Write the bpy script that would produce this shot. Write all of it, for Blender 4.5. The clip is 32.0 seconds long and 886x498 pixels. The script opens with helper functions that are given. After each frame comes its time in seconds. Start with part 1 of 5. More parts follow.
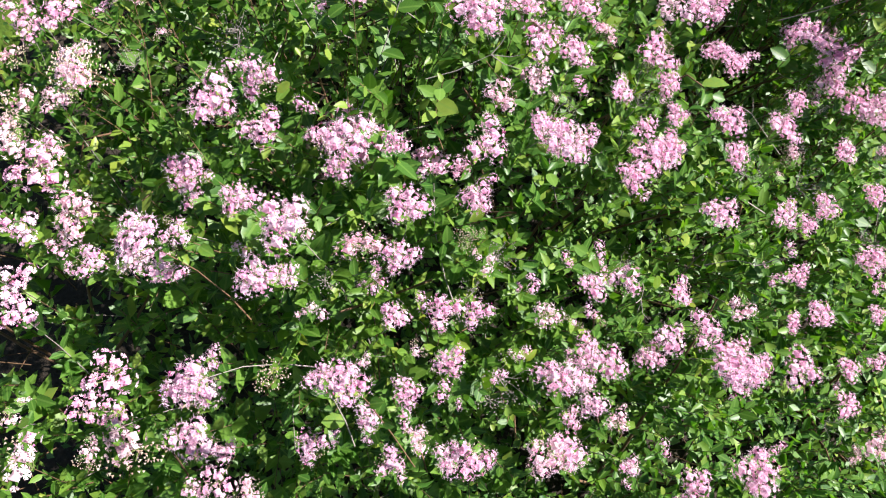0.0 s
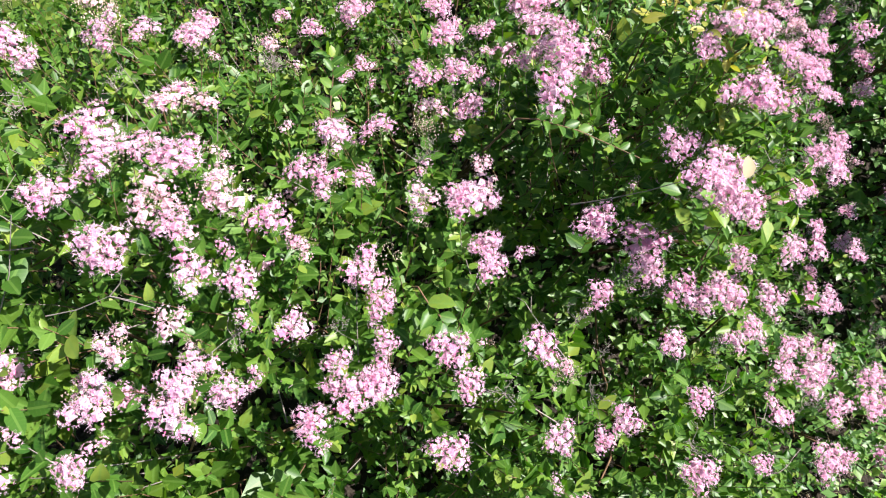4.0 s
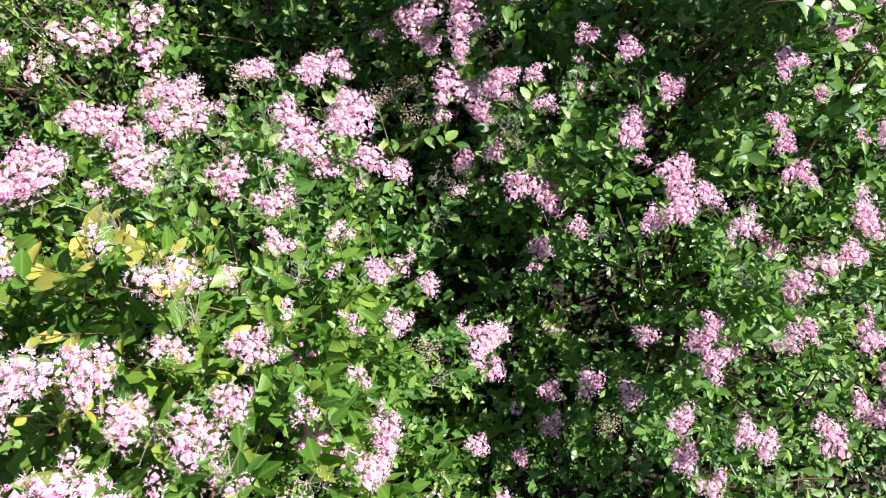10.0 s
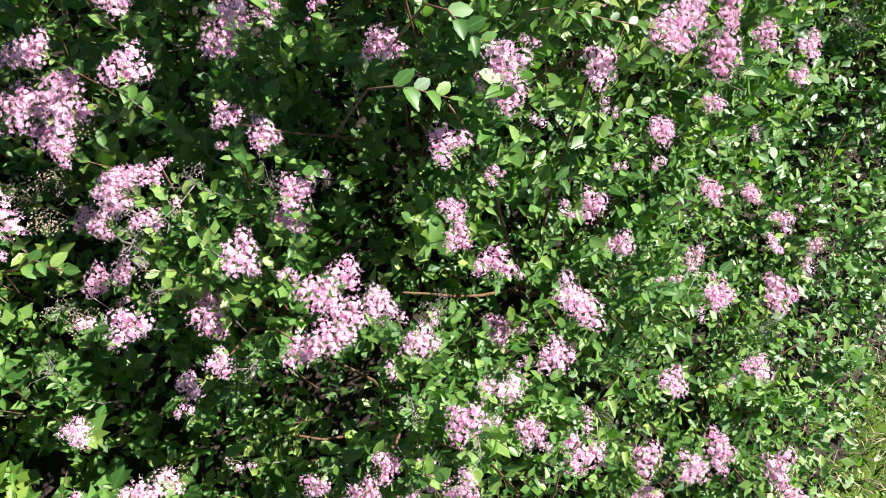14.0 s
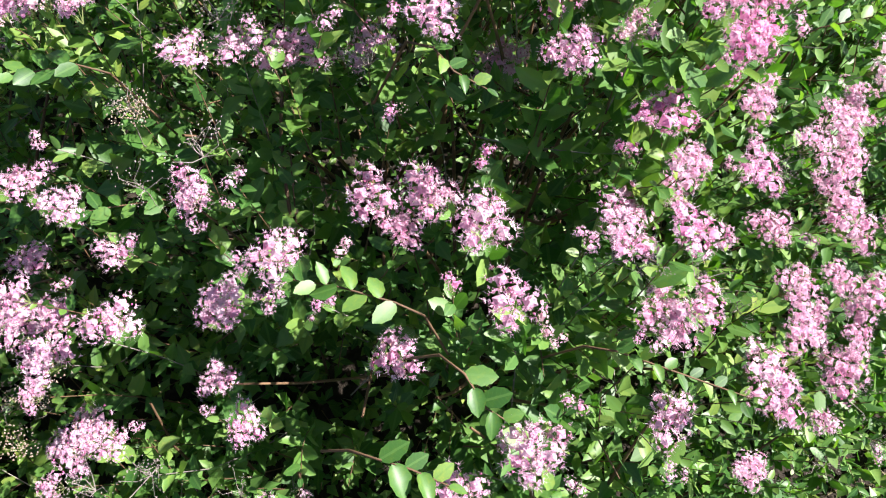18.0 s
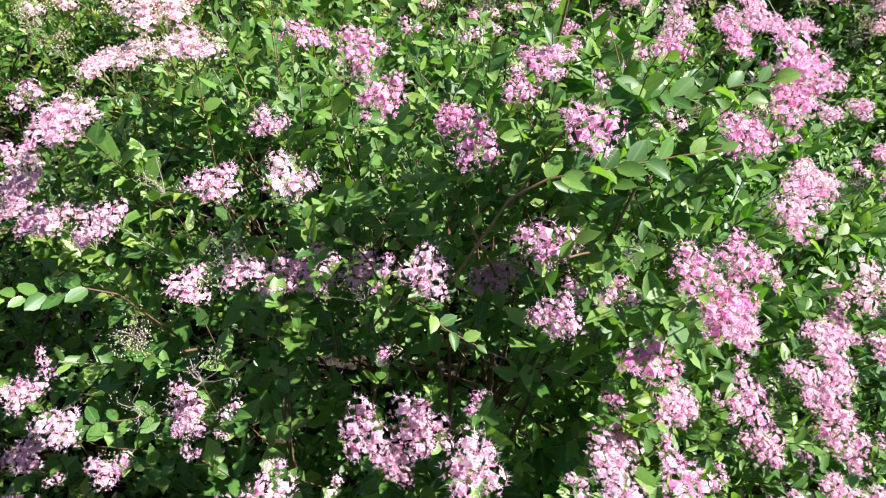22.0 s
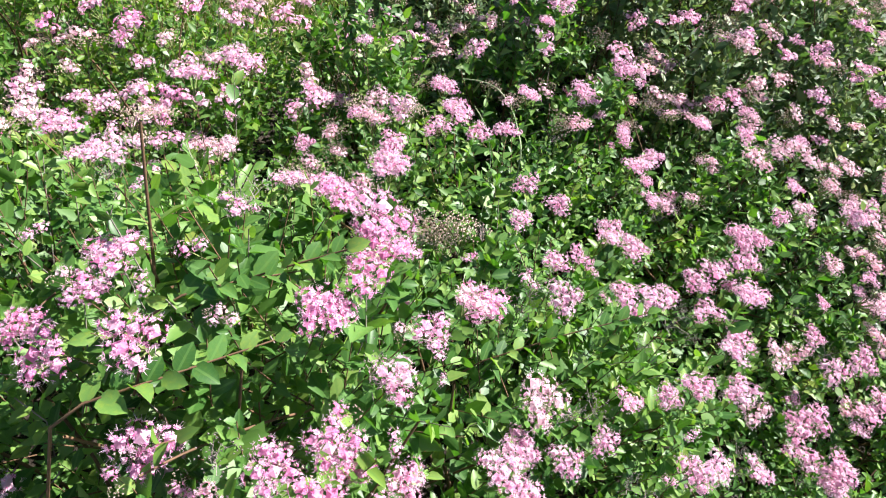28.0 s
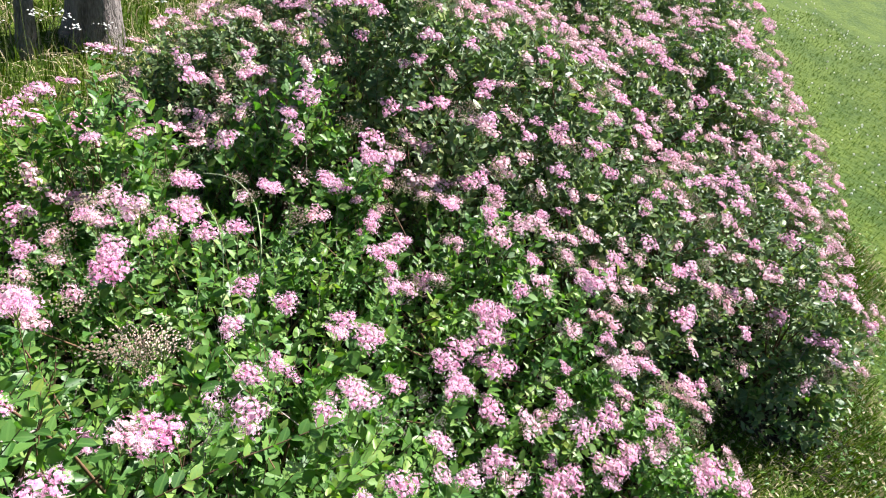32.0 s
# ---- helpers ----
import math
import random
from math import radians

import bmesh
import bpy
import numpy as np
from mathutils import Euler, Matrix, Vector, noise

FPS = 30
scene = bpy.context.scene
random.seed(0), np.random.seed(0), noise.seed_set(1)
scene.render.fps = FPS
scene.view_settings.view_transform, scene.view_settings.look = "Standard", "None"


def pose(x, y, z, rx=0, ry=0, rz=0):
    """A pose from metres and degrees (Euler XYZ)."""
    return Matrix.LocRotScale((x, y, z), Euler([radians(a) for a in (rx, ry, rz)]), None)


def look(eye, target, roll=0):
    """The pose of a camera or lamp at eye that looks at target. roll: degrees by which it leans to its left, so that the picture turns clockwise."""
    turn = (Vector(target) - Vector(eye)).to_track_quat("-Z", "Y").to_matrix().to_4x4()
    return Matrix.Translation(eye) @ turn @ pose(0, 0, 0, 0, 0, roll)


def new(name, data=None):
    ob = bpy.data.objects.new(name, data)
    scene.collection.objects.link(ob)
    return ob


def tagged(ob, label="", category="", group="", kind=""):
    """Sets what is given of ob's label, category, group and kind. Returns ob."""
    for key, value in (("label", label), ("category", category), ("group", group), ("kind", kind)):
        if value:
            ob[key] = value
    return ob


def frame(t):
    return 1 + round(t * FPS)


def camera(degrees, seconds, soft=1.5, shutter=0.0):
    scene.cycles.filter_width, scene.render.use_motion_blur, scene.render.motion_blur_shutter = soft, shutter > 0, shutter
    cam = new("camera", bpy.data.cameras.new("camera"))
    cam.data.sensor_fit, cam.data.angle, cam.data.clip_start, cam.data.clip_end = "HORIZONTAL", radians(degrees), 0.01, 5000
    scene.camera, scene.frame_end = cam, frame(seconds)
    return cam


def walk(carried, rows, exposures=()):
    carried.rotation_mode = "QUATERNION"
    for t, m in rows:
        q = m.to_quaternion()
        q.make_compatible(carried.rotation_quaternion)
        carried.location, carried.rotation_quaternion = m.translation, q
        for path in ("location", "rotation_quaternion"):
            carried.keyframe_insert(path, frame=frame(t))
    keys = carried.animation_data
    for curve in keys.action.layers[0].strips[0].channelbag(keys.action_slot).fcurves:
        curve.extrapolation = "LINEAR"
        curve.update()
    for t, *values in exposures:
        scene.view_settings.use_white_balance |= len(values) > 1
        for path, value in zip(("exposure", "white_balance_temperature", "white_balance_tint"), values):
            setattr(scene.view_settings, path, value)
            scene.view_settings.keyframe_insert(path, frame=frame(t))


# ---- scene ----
cam = camera(67.4, 32.0, soft=1.1)
PATH = [
    (0, -1.8012, -1.4269, 1.9408, 15.05, -4.98, 1.46),
    (0.5, -1.7477, -1.3693, 1.9170, 15.04, -4.63, 1.66),
    (1, -1.7155, -1.3282, 1.9178, 15.40, -4.50, 1.17),
    (1.5, -1.6584, -1.2989, 1.9158, 14.29, -4.47, 1.62),
    (2, -1.5840, -1.2685, 1.9056, 14.41, -3.84, 3.12),
    (2.5, -1.5242, -1.2224, 1.8930, 15.03, -3.14, 3.75),
    (4.5, -1.2420, -1.0787, 1.9186, 19.02, -1.88, 4.55),
    (5, -1.1734, -1.0500, 1.9214, 19.21, -3.15, 3.06),
    (5.5, -1.1195, -1.0061, 1.9154, 19.75, -4.38, 1.78),
    (6, -1.0572, -0.9444, 1.8758, 19.32, -4.29, 1.29),
    (6.5, -0.9829, -0.8734, 1.8416, 19.10, -4.30, 0.18),
    (7, -0.9302, -0.8136, 1.8058, 18.26, -5.00, -0.26),
    (7.5, -0.8816, -0.7607, 1.7831, 18.11, -4.95, -0.77),
    (8, -0.8388, -0.6994, 1.7582, 17.43, -5.83, -0.70),
    (8.5, -0.7841, -0.6519, 1.7351, 17.29, -6.94, -1.61),
    (9, -0.7138, -0.5861, 1.7062, 17.24, -6.25, -1.66),
    (9.5, -0.6634, -0.5480, 1.6968, 17.44, -5.39, -0.55),
    (10, -0.6243, -0.5215, 1.6914, 17.21, -5.25, -0.43),
    (10.5, -0.5600, -0.4830, 1.6694, 16.25, -5.48, -1.35),
    (11, -0.4863, -0.4514, 1.6440, 15.83, -6.06, -2.58),
    (11.5, -0.4386, -0.4294, 1.6297, 15.32, -6.67, -3.32),
    (12, -0.3927, -0.4221, 1.6181, 15.58, -7.64, -4.45),
    (12.5, -0.3352, -0.3947, 1.6154, 15.98, -7.38, -5.03),
    (13, -0.2670, -0.3625, 1.6072, 15.67, -7.31, -5.41),
    (13.5, -0.1992, -0.3243, 1.6065, 15.81, -7.56, -6.03),
    (14, -0.1414, -0.2821, 1.6029, 16.72, -8.88, -7.47),
    (14.5, -0.0672, -0.2359, 1.5850, 16.96, -9.48, -9.65),
    (16.5, 0.0061, -0.0085, 1.4895, 18.87, -7.60, -2.61),
    (17, 0.0065, 0.0171, 1.5008, 20.36, -6.04, 0.12),
    (17.5, -0.0259, 0.0397, 1.5249, 21.80, -5.79, 2.92),
    (18, -0.0308, 0.0557, 1.5410, 22.75, -4.77, 4.24),
    (18.5, -0.0334, 0.0704, 1.5491, 23.58, -4.35, 4.81),
    (19, -0.0326, 0.0872, 1.5568, 24.96, -4.35, 5.15),
    (19.5, -0.0318, 0.1051, 1.5683, 25.94, -4.55, 5.32),
    (20, -0.0308, 0.1233, 1.5836, 27.36, -4.51, 5.55),
    (20.5, -0.0359, 0.1361, 1.5967, 28.63, -4.30, 5.61),
    (21, -0.0365, 0.1473, 1.6073, 29.58, -4.42, 5.44),
    (21.5, -0.0352, 0.1586, 1.6156, 30.40, -4.49, 5.32),
    (22, -0.0336, 0.1737, 1.6245, 31.52, -4.64, 4.83),
    (22.5, -0.0273, 0.1841, 1.6283, 32.40, -4.76, 4.28),
    (23, -0.0255, 0.1953, 1.6315, 32.71, -4.94, 3.93),
    (23.5, -0.0171, 0.2010, 1.6422, 33.52, -4.91, 3.32),
    (24, 0.0011, 0.2104, 1.6509, 34.28, -5.07, 2.38),
    (24.5, 0.0275, 0.2198, 1.6520, 35.09, -5.47, 1.08),
    (25, 0.0503, 0.2388, 1.6559, 35.31, -6.00, -0.29),
    (25.5, 0.0808, 0.2471, 1.6570, 35.89, -6.69, -1.49),
    (27.5, 0.1833, 0.2694, 1.6727, 38.26, -8.65, -6.81),
    (28, 0.2215, 0.2735, 1.6894, 39.36, -9.58, -8.75),
    (28.5, 0.2632, 0.2759, 1.7020, 40.36, -10.58, -10.88),
    (29, 0.2938, 0.2778, 1.7106, 41.25, -11.21, -12.59),
    (29.5, 0.3224, 0.2779, 1.7176, 42.26, -12.12, -13.80),
    (30, 0.3509, 0.2832, 1.7239, 43.13, -12.96, -15.28),
    (30.5, 0.3786, 0.2832, 1.7317, 43.89, -13.92, -16.90),
    (31, 0.4020, 0.2767, 1.7491, 44.93, -14.46, -18.08),
    (31.5, 0.4358, 0.2698, 1.7702, 46.06, -15.05, -19.50),
    (32, 0.4620, 0.2715, 1.7824, 47.36, -15.75, -21.06),
]
walk(cam, [(t, pose(x, y, z, rx, ry, rz)) for t, x, y, z, rx, ry, rz in PATH], [(0, 1.64), (7, 1.64), (13, 1.75), (22, 1.75), (32, 1.78)])

# ---- light ----
SUN_AZIMUTH, SUN_ELEVATION = (0.92, 0.39), 48.0
world = bpy.data.worlds.new("world")
scene.world = world
world.use_nodes = True
sky = world.node_tree.nodes.new("ShaderNodeTexSky")
sky.sky_type, sky.sun_disc = "NISHITA", False
sky.sun_elevation, sky.sun_rotation = radians(SUN_ELEVATION), math.atan2(SUN_AZIMUTH[0], SUN_AZIMUTH[1])
world.node_tree.links.new(sky.outputs[0], world.node_tree.nodes["Background"].inputs[0])
world.node_tree.nodes["Background"].inputs[1].default_value = 0.05
sun = new("sun", bpy.data.lights.new("sun", "SUN"))
sun.data.energy, sun.data.angle, sun.data.color = 5.0, radians(0.5), (1.0, 0.95, 0.94)
flat = math.cos(radians(SUN_ELEVATION))
sun.matrix_world = look((SUN_AZIMUTH[0] * 20 * flat, SUN_AZIMUTH[1] * 20 * flat, 20 * math.sin(radians(SUN_ELEVATION))), (0, 0, 0))


# ---- materials ----
def shader(name):
    m = bpy.data.materials.new(name)
    m.use_nodes = True
    nodes, links = m.node_tree.nodes, m.node_tree.links
    nodes.clear()
    out = nodes.new("ShaderNodeOutputMaterial")
    return m, nodes, links, out


def math_node(nodes, links, op, a, b=None):
    n = nodes.new("ShaderNodeMath")
    n.operation = op
    for k, v in ((0, a), (1, b)):
        if v is None:
            continue
        if isinstance(v, (int, float)):
            n.inputs[k].default_value = v
        else:
            links.new(v, n.inputs[k])
    return n.outputs[0]


def ramp(nodes, links, fac, stops):
    n = nodes.new("ShaderNodeValToRGB")
    el = n.color_ramp.elements
    while len(el) < len(stops):
        el.new(0.5)
    for e, (p, c) in zip(el, stops):
        e.position, e.color = p, (*c, 1)
    links.new(fac, n.inputs[0])
    return n.outputs[0]


def mix_color(nodes, links, fac, a, b, blend="MIX"):
    n = nodes.new("ShaderNodeMix")
    n.data_type, n.blend_type = "RGBA", blend
    for k, v in ((0, fac), (6, a), (7, b)):
        if isinstance(v, (int, float)):
            n.inputs[k].default_value = v
        elif isinstance(v, tuple):
            n.inputs[k].default_value = (*v, 1)
        else:
            links.new(v, n.inputs[k])
    return n.outputs[2]


def piece_random(nodes, links):
    """A random number for each piece, whether it is an object or an island of a joined mesh."""
    a = nodes.new("ShaderNodeNewGeometry").outputs["Random Per Island"]
    b = nodes.new("ShaderNodeObjectInfo").outputs["Random"]
    return math_node(nodes, links, "FRACT", math_node(nodes, links, "ADD", a, b))


def noise_node(nodes, links, scale, detail=3.0, rough=0.6):
    co = nodes.new("ShaderNodeTexCoord").outputs["Object"]
    n = nodes.new("ShaderNodeTexNoise")
    n.inputs["Scale"].default_value, n.inputs["Detail"].default_value, n.inputs["Roughness"].default_value = scale, detail, rough
    links.new(co, n.inputs["Vector"])
    return n.outputs["Fac"]


def thin_material(name, stops, through_gain, share, roughness, vein=None, gloss=0.4, patch=None, tint=None):
    """A leaf or petal: light scatters off it and shines through it."""
    m, nodes, links, out = shader(name)
    col = ramp(nodes, links, piece_random(nodes, links), stops)
    blot = noise_node(nodes, links, 55.0)
    col = mix_color(nodes, links, math_node(nodes, links, "MULTIPLY", blot, 0.5), col, stops[0][1])
    if patch:
        # slow drift of tone from one part of a shrub to the next
        drift = noise_node(nodes, links, 3.5, 2.0)
        drift = math_node(nodes, links, "MINIMUM", math_node(nodes, links, "MAXIMUM", math_node(nodes, links, "MULTIPLY", math_node(nodes, links, "SUBTRACT", drift, 0.47), 5.0), 0.0), 1.0)
        col = mix_color(nodes, links, drift, col, mix_color(nodes, links, 1.0, col, patch, "MULTIPLY"))
    if tint:
        # each flower head has its own strength of colour
        own = nodes.new("ShaderNodeObjectInfo").outputs["Random"]
        col = mix_color(nodes, links, own, col, mix_color(nodes, links, 1.0, col, tint, "MULTIPLY"))
    bsdf = nodes.new("ShaderNodeBsdfPrincipled")
    bsdf.inputs["Roughness"].default_value = roughness
    bsdf.inputs["Specular IOR Level"].default_value = gloss
    if vein:
        uv = nodes.new("ShaderNodeSeparateXYZ")
        links.new(nodes.new("ShaderNodeUVMap").outputs[0], uv.inputs[0])
        across = math_node(nodes, links, "ABSOLUTE", math_node(nodes, links, "SUBTRACT", uv.outputs[0], 0.5))
        mid = math_node(nodes, links, "LESS_THAN", across, 0.035)
        side = math_node(nodes, links, "ADD", uv.outputs[1], math_node(nodes, links, "MULTIPLY", across, -0.55))
        wave = math_node(nodes, links, "SINE", math_node(nodes, links, "MULTIPLY", side, 46.0))
        rib = math_node(nodes, links, "MULTIPLY", math_node(nodes, links, "GREATER_THAN", wave, 0.9), 0.22)
        lines = math_node(nodes, links, "MAXIMUM", math_node(nodes, links, "MULTIPLY", mid, 0.8), rib)
        col = mix_color(nodes, links, math_node(nodes, links, "MULTIPLY", lines, 0.55), col, vein)
    links.new(col, bsdf.inputs["Base Color"])
    tr = nodes.new("ShaderNodeBsdfTranslucent")
    links.new(mix_color(nodes, links, 1.0, col, through_gain, "MULTIPLY"), tr.inputs[0])
    mix = nodes.new("ShaderNodeMixShader")
    mix.inputs[0].default_value = share
    links.new(bsdf.outputs[0], mix.inputs[1])
    links.new(tr.outputs[0], mix.inputs[2])
    links.new(mix.outputs[0], out.inputs[0])
    return m


def rough_material(name, stops, scale, roughness=0.85, bump=0.4, distance=0.01, stretch=None):
    m, nodes, links, out = shader(name)
    co = nodes.new("ShaderNodeTexCoord").outputs["Object"]
    if stretch:
        mp = nodes.new("ShaderNodeMapping")
        mp.inputs["Scale"].default_value = stretch
        links.new(co, mp.inputs[0])
        co = mp.outputs[0]
    facs = []
    for s, d in ((scale, 6.0), (scale * 9, 4.0)):
        n = nodes.new("ShaderNodeTexNoise")
        n.inputs["Scale"].default_value, n.inputs["Detail"].default_value = s, d
        links.new(co, n.inputs["Vector"])
        facs.append(n.outputs["Fac"])
    both = math_node(nodes, links, "ADD", math_node(nodes, links, "MULTIPLY", facs[0], 0.55), math_node(nodes, links, "MULTIPLY", facs[1], 0.45))
    rnd = math_node(nodes, links, "MULTIPLY", math_node(nodes, links, "SUBTRACT", piece_random(nodes, links), 0.5), 0.25)
    col = ramp(nodes, links, math_node(nodes, links, "ADD", both, rnd), stops)
    bsdf = nodes.new("ShaderNodeBsdfPrincipled")
    bsdf.inputs["Roughness"].default_value = roughness
    bsdf.inputs["Specular IOR Level"].default_value = 0.25
    links.new(col, bsdf.inputs["Base Color"])
    b = nodes.new("ShaderNodeBump")
    b.inputs["Strength"].default_value, b.inputs["Distance"].default_value = bump, distance
    links.new(both, b.inputs["Height"])
    links.new(b.outputs[0], bsdf.inputs["Normal"])
    links.new(bsdf.outputs[0], out.inputs[0])
    return m


LEAF = thin_material("leaf_green", [(0.0, (0.028, 0.086, 0.016)), (0.4, (0.066, 0.158, 0.032)), (0.75, (0.128, 0.242, 0.050)), (1.0, (0.215, 0.325, 0.082))], (1.5, 2.0, 0.5), 0.28, 0.44, vein=(0.10, 0.20, 0.05), gloss=0.36, patch=(1.45, 1.15, 0.9))
LEAF_YELLOW = thin_material("leaf_yellow_green", [(0.0, (0.026, 0.080, 0.010)), (0.5, (0.062, 0.145, 0.020)), (0.85, (0.122, 0.222, 0.034)), (1.0, (0.23, 0.30, 0.052))], (1.6, 2.0, 0.5), 0.32, 0.42, vein=(0.14, 0.24, 0.05), gloss=0.30, patch=(1.35, 1.12, 0.8))
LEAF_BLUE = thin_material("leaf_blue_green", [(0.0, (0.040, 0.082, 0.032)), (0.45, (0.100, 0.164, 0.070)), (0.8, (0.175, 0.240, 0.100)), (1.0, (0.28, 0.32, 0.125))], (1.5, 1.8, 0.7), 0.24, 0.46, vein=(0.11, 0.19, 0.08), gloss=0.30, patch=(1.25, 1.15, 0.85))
LEAF_GOLD = thin_material("leaf_golden", [(0.0, (0.16, 0.20, 0.03)), (0.5, (0.32, 0.31, 0.055)), (1.0, (0.48, 0.40, 0.10))], (1.5, 1.5, 0.5), 0.36, 0.42, vein=(0.3, 0.3, 0.1), gloss=0.35)
PETAL = thin_material("petal_pink", [(0.0, (0.66, 0.30, 0.46)), (0.25, (0.72, 0.45, 0.58)), (0.6, (0.74, 0.55, 0.64)), (1.0, (0.79, 0.69, 0.73))], (1.0, 0.88, 0.95), 0.38, 0.7, gloss=0.12, tint=(1.0, 0.90, 0.94))
PETAL_DEEP = thin_material("petal_deep_pink", [(0.0, (0.65, 0.24, 0.44)), (0.5, (0.74, 0.44, 0.60)), (1.0, (0.80, 0.66, 0.74))], (1.0, 0.85, 0.95), 0.38, 0.7, gloss=0.12, tint=(1.0, 0.82, 0.9))
PETAL_PALE = thin_material("petal_pale_pink", [(0.0, (0.66, 0.42, 0.48)), (0.5, (0.75, 0.59, 0.63)), (1.0, (0.82, 0.74, 0.75))], (1.0, 0.9, 0.93), 0.38, 0.7, gloss=0.12, tint=(0.98, 0.86, 0.86))
CENTRE = thin_material("flower_centre", [(0.0, (0.50, 0.10, 0.28)), (1.0, (0.68, 0.28, 0.44))], (1.0, 0.8, 0.9), 0.2, 0.7, gloss=0.1)
STAMEN = thin_material("stamen_pink", [(0.0, (0.72, 0.50, 0.60)), (1.0, (0.84, 0.74, 0.78))], (1.0, 0.9, 0.95), 0.3, 0.6)
BUD = thin_material("bud_beige_pink", [(0.0, (0.26, 0.18, 0.13)), (0.5, (0.45, 0.35, 0.27)), (1.0, (0.60, 0.53, 0.41))], (1.0, 0.9, 0.8), 0.15, 0.7)
STALK = rough_material("stalk_green", [(0.2, (0.10, 0.15, 0.04)), (0.8, (0.20, 0.22, 0.08))], 40.0, 0.6, 0.2, 0.002)
TWIG = rough_material("twig_brown", [(0.2, (0.06, 0.034, 0.02)), (0.55, (0.12, 0.07, 0.038)), (0.9, (0.24, 0.15, 0.08))], 60.0, 0.7, 0.4, 0.002)
DEAD = rough_material("dead_grey_brown", [(0.2, (0.13, 0.11, 0.095)), (0.6, (0.25, 0.215, 0.19)), (0.9, (0.38, 0.34, 0.30))], 70.0, 0.9, 0.4, 0.002)
BARK = rough_material("bark", [(0.25, (0.035, 0.03, 0.027)), (0.5, (0.13, 0.11, 0.10)), (0.8, (0.34, 0.31, 0.29))], 6.0, 0.95, 1.0, 0.05, stretch=(3.0, 3.0, 0.6))
LAWN = rough_material("lawn_turf", [(0.32, (0.010, 0.028, 0.002)), (0.5, (0.026, 0.056, 0.003)), (0.7, (0.062, 0.096, 0.007))], 2.6, 1.0, 1.0, 0.05)
SOIL = rough_material("soil_litter", [(0.2, (0.010, 0.008, 0.006)), (0.5, (0.022, 0.017, 0.012)), (0.85, (0.055, 0.043, 0.03))], 9.0, 0.95, 0.9, 0.03)
GRASS = thin_material("grass_blade", [(0.0, (0.020, 0.050, 0.003)), (0.5, (0.042, 0.084, 0.005)), (0.85, (0.076, 0.118, 0.009)), (1.0, (0.15, 0.15, 0.045))], (1.6, 1.7, 0.5), 0.28, 0.6, gloss=0.08)
STRAW = thin_material("dry_grass", [(0.0, (0.24, 0.20, 0.11)), (0.6, (0.40, 0.34, 0.20)), (1.0, (0.52, 0.46, 0.30))], (1.0, 0.95, 0.8), 0.2, 0.7)
WHITE = thin_material("white_petal", [(0.0, (0.72, 0.72, 0.66)), (1.0, (0.82, 0.82, 0.80))], (1.0, 1.0, 0.95), 0.25, 0.6)


# ---- mesh helpers ----
def mesh_of(name, verts, faces, mats, slots=None, uvs=None, smooth=True):
    """A mesh from vertex rows and triangle or quad rows of one length; slots: the material slot of each face; uvs: a row for each vertex."""
    me = bpy.data.meshes.new(name)
    verts, faces = np.asarray(verts, np.float32), np.asarray(faces, np.int32)
    k = faces.shape[1]
    me.vertices.add(len(verts))
    me.vertices.foreach_set("co", verts.ravel())
    me.loops.add(faces.size)
    me.loops.foreach_set("vertex_index", faces.ravel())
    me.polygons.add(len(faces))
    me.polygons.foreach_set("loop_start", np.arange(0, faces.size, k, dtype=np.int32))
    me.polygons.foreach_set("use_smooth", np.full(len(faces), smooth))
    if slots is not None:
        me.polygons.foreach_set("material_index", np.asarray(slots, np.int32))
    if uvs is not None:
        layer = me.uv_layers.new(name="UVMap")
        layer.data.foreach_set("uv", np.asarray(uvs, np.float32)[faces.ravel()].ravel())
    for m in mats:
        me.materials.append(m)
    me.update(calc_edges=True)
    return me


def part(name, me, parent, label="", kind=""):
    ob = new(name, me)
    ob.parent = parent
    return tagged(ob, label, kind=kind)


def unit(v):
    return v / (np.linalg.norm(v, axis=-1, keepdims=True) + 1e-9)


def tube(points, radii, sides=6):
    """Vertices and quads of a round bar along points."""
    points = np.asarray(points, float)
    n = len(points)
    along = unit(np.gradient(points, axis=0))
    ref = np.array([0.31, 0.17, 0.93]) if abs(along[0] @ np.array([0.31, 0.17, 0.93])) < 0.9 else np.array([1.0, 0, 0])
    a = unit(np.cross(along, ref))
    b = np.cross(along, a)
    ang = np.linspace(0, 2 * np.pi, sides, endpoint=False)
    ring = (np.cos(ang)[None, :, None] * a[:, None] + np.sin(ang)[None, :, None] * b[:, None]) * np.asarray(radii, float)[:, None, None]
    verts = (points[:, None] + ring).reshape(-1, 3)
    i, j = np.meshgrid(np.arange(n - 1), np.arange(sides), indexing="ij")
    j2 = (j + 1) % sides
    faces = np.stack([i * sides + j, i * sides + j2, (i + 1) * sides + j2, (i + 1) * sides + j], -1).reshape(-1, 4)
    return verts, faces


class Heap:
    """Gathers many small pieces for one mesh."""

    def __init__(self):
        self.v, self.f, self.s, self.u, self.n = [], [], [], [], 0

    def add(self, v, f, slot=0, uv=None):
        self.v.append(v)
        self.f.append(np.asarray(f) + self.n)
        self.s.append(np.full(len(f), slot))
        if uv is not None:
            self.u.append(uv)
        self.n += len(v)

    def mesh(self, name, mats, smooth=True):
        return mesh_of(name, np.concatenate(self.v), np.concatenate(self.f), mats, np.concatenate(self.s), np.concatenate(self.u) if self.u else None, smooth)


rng = np.random.default_rng(7)

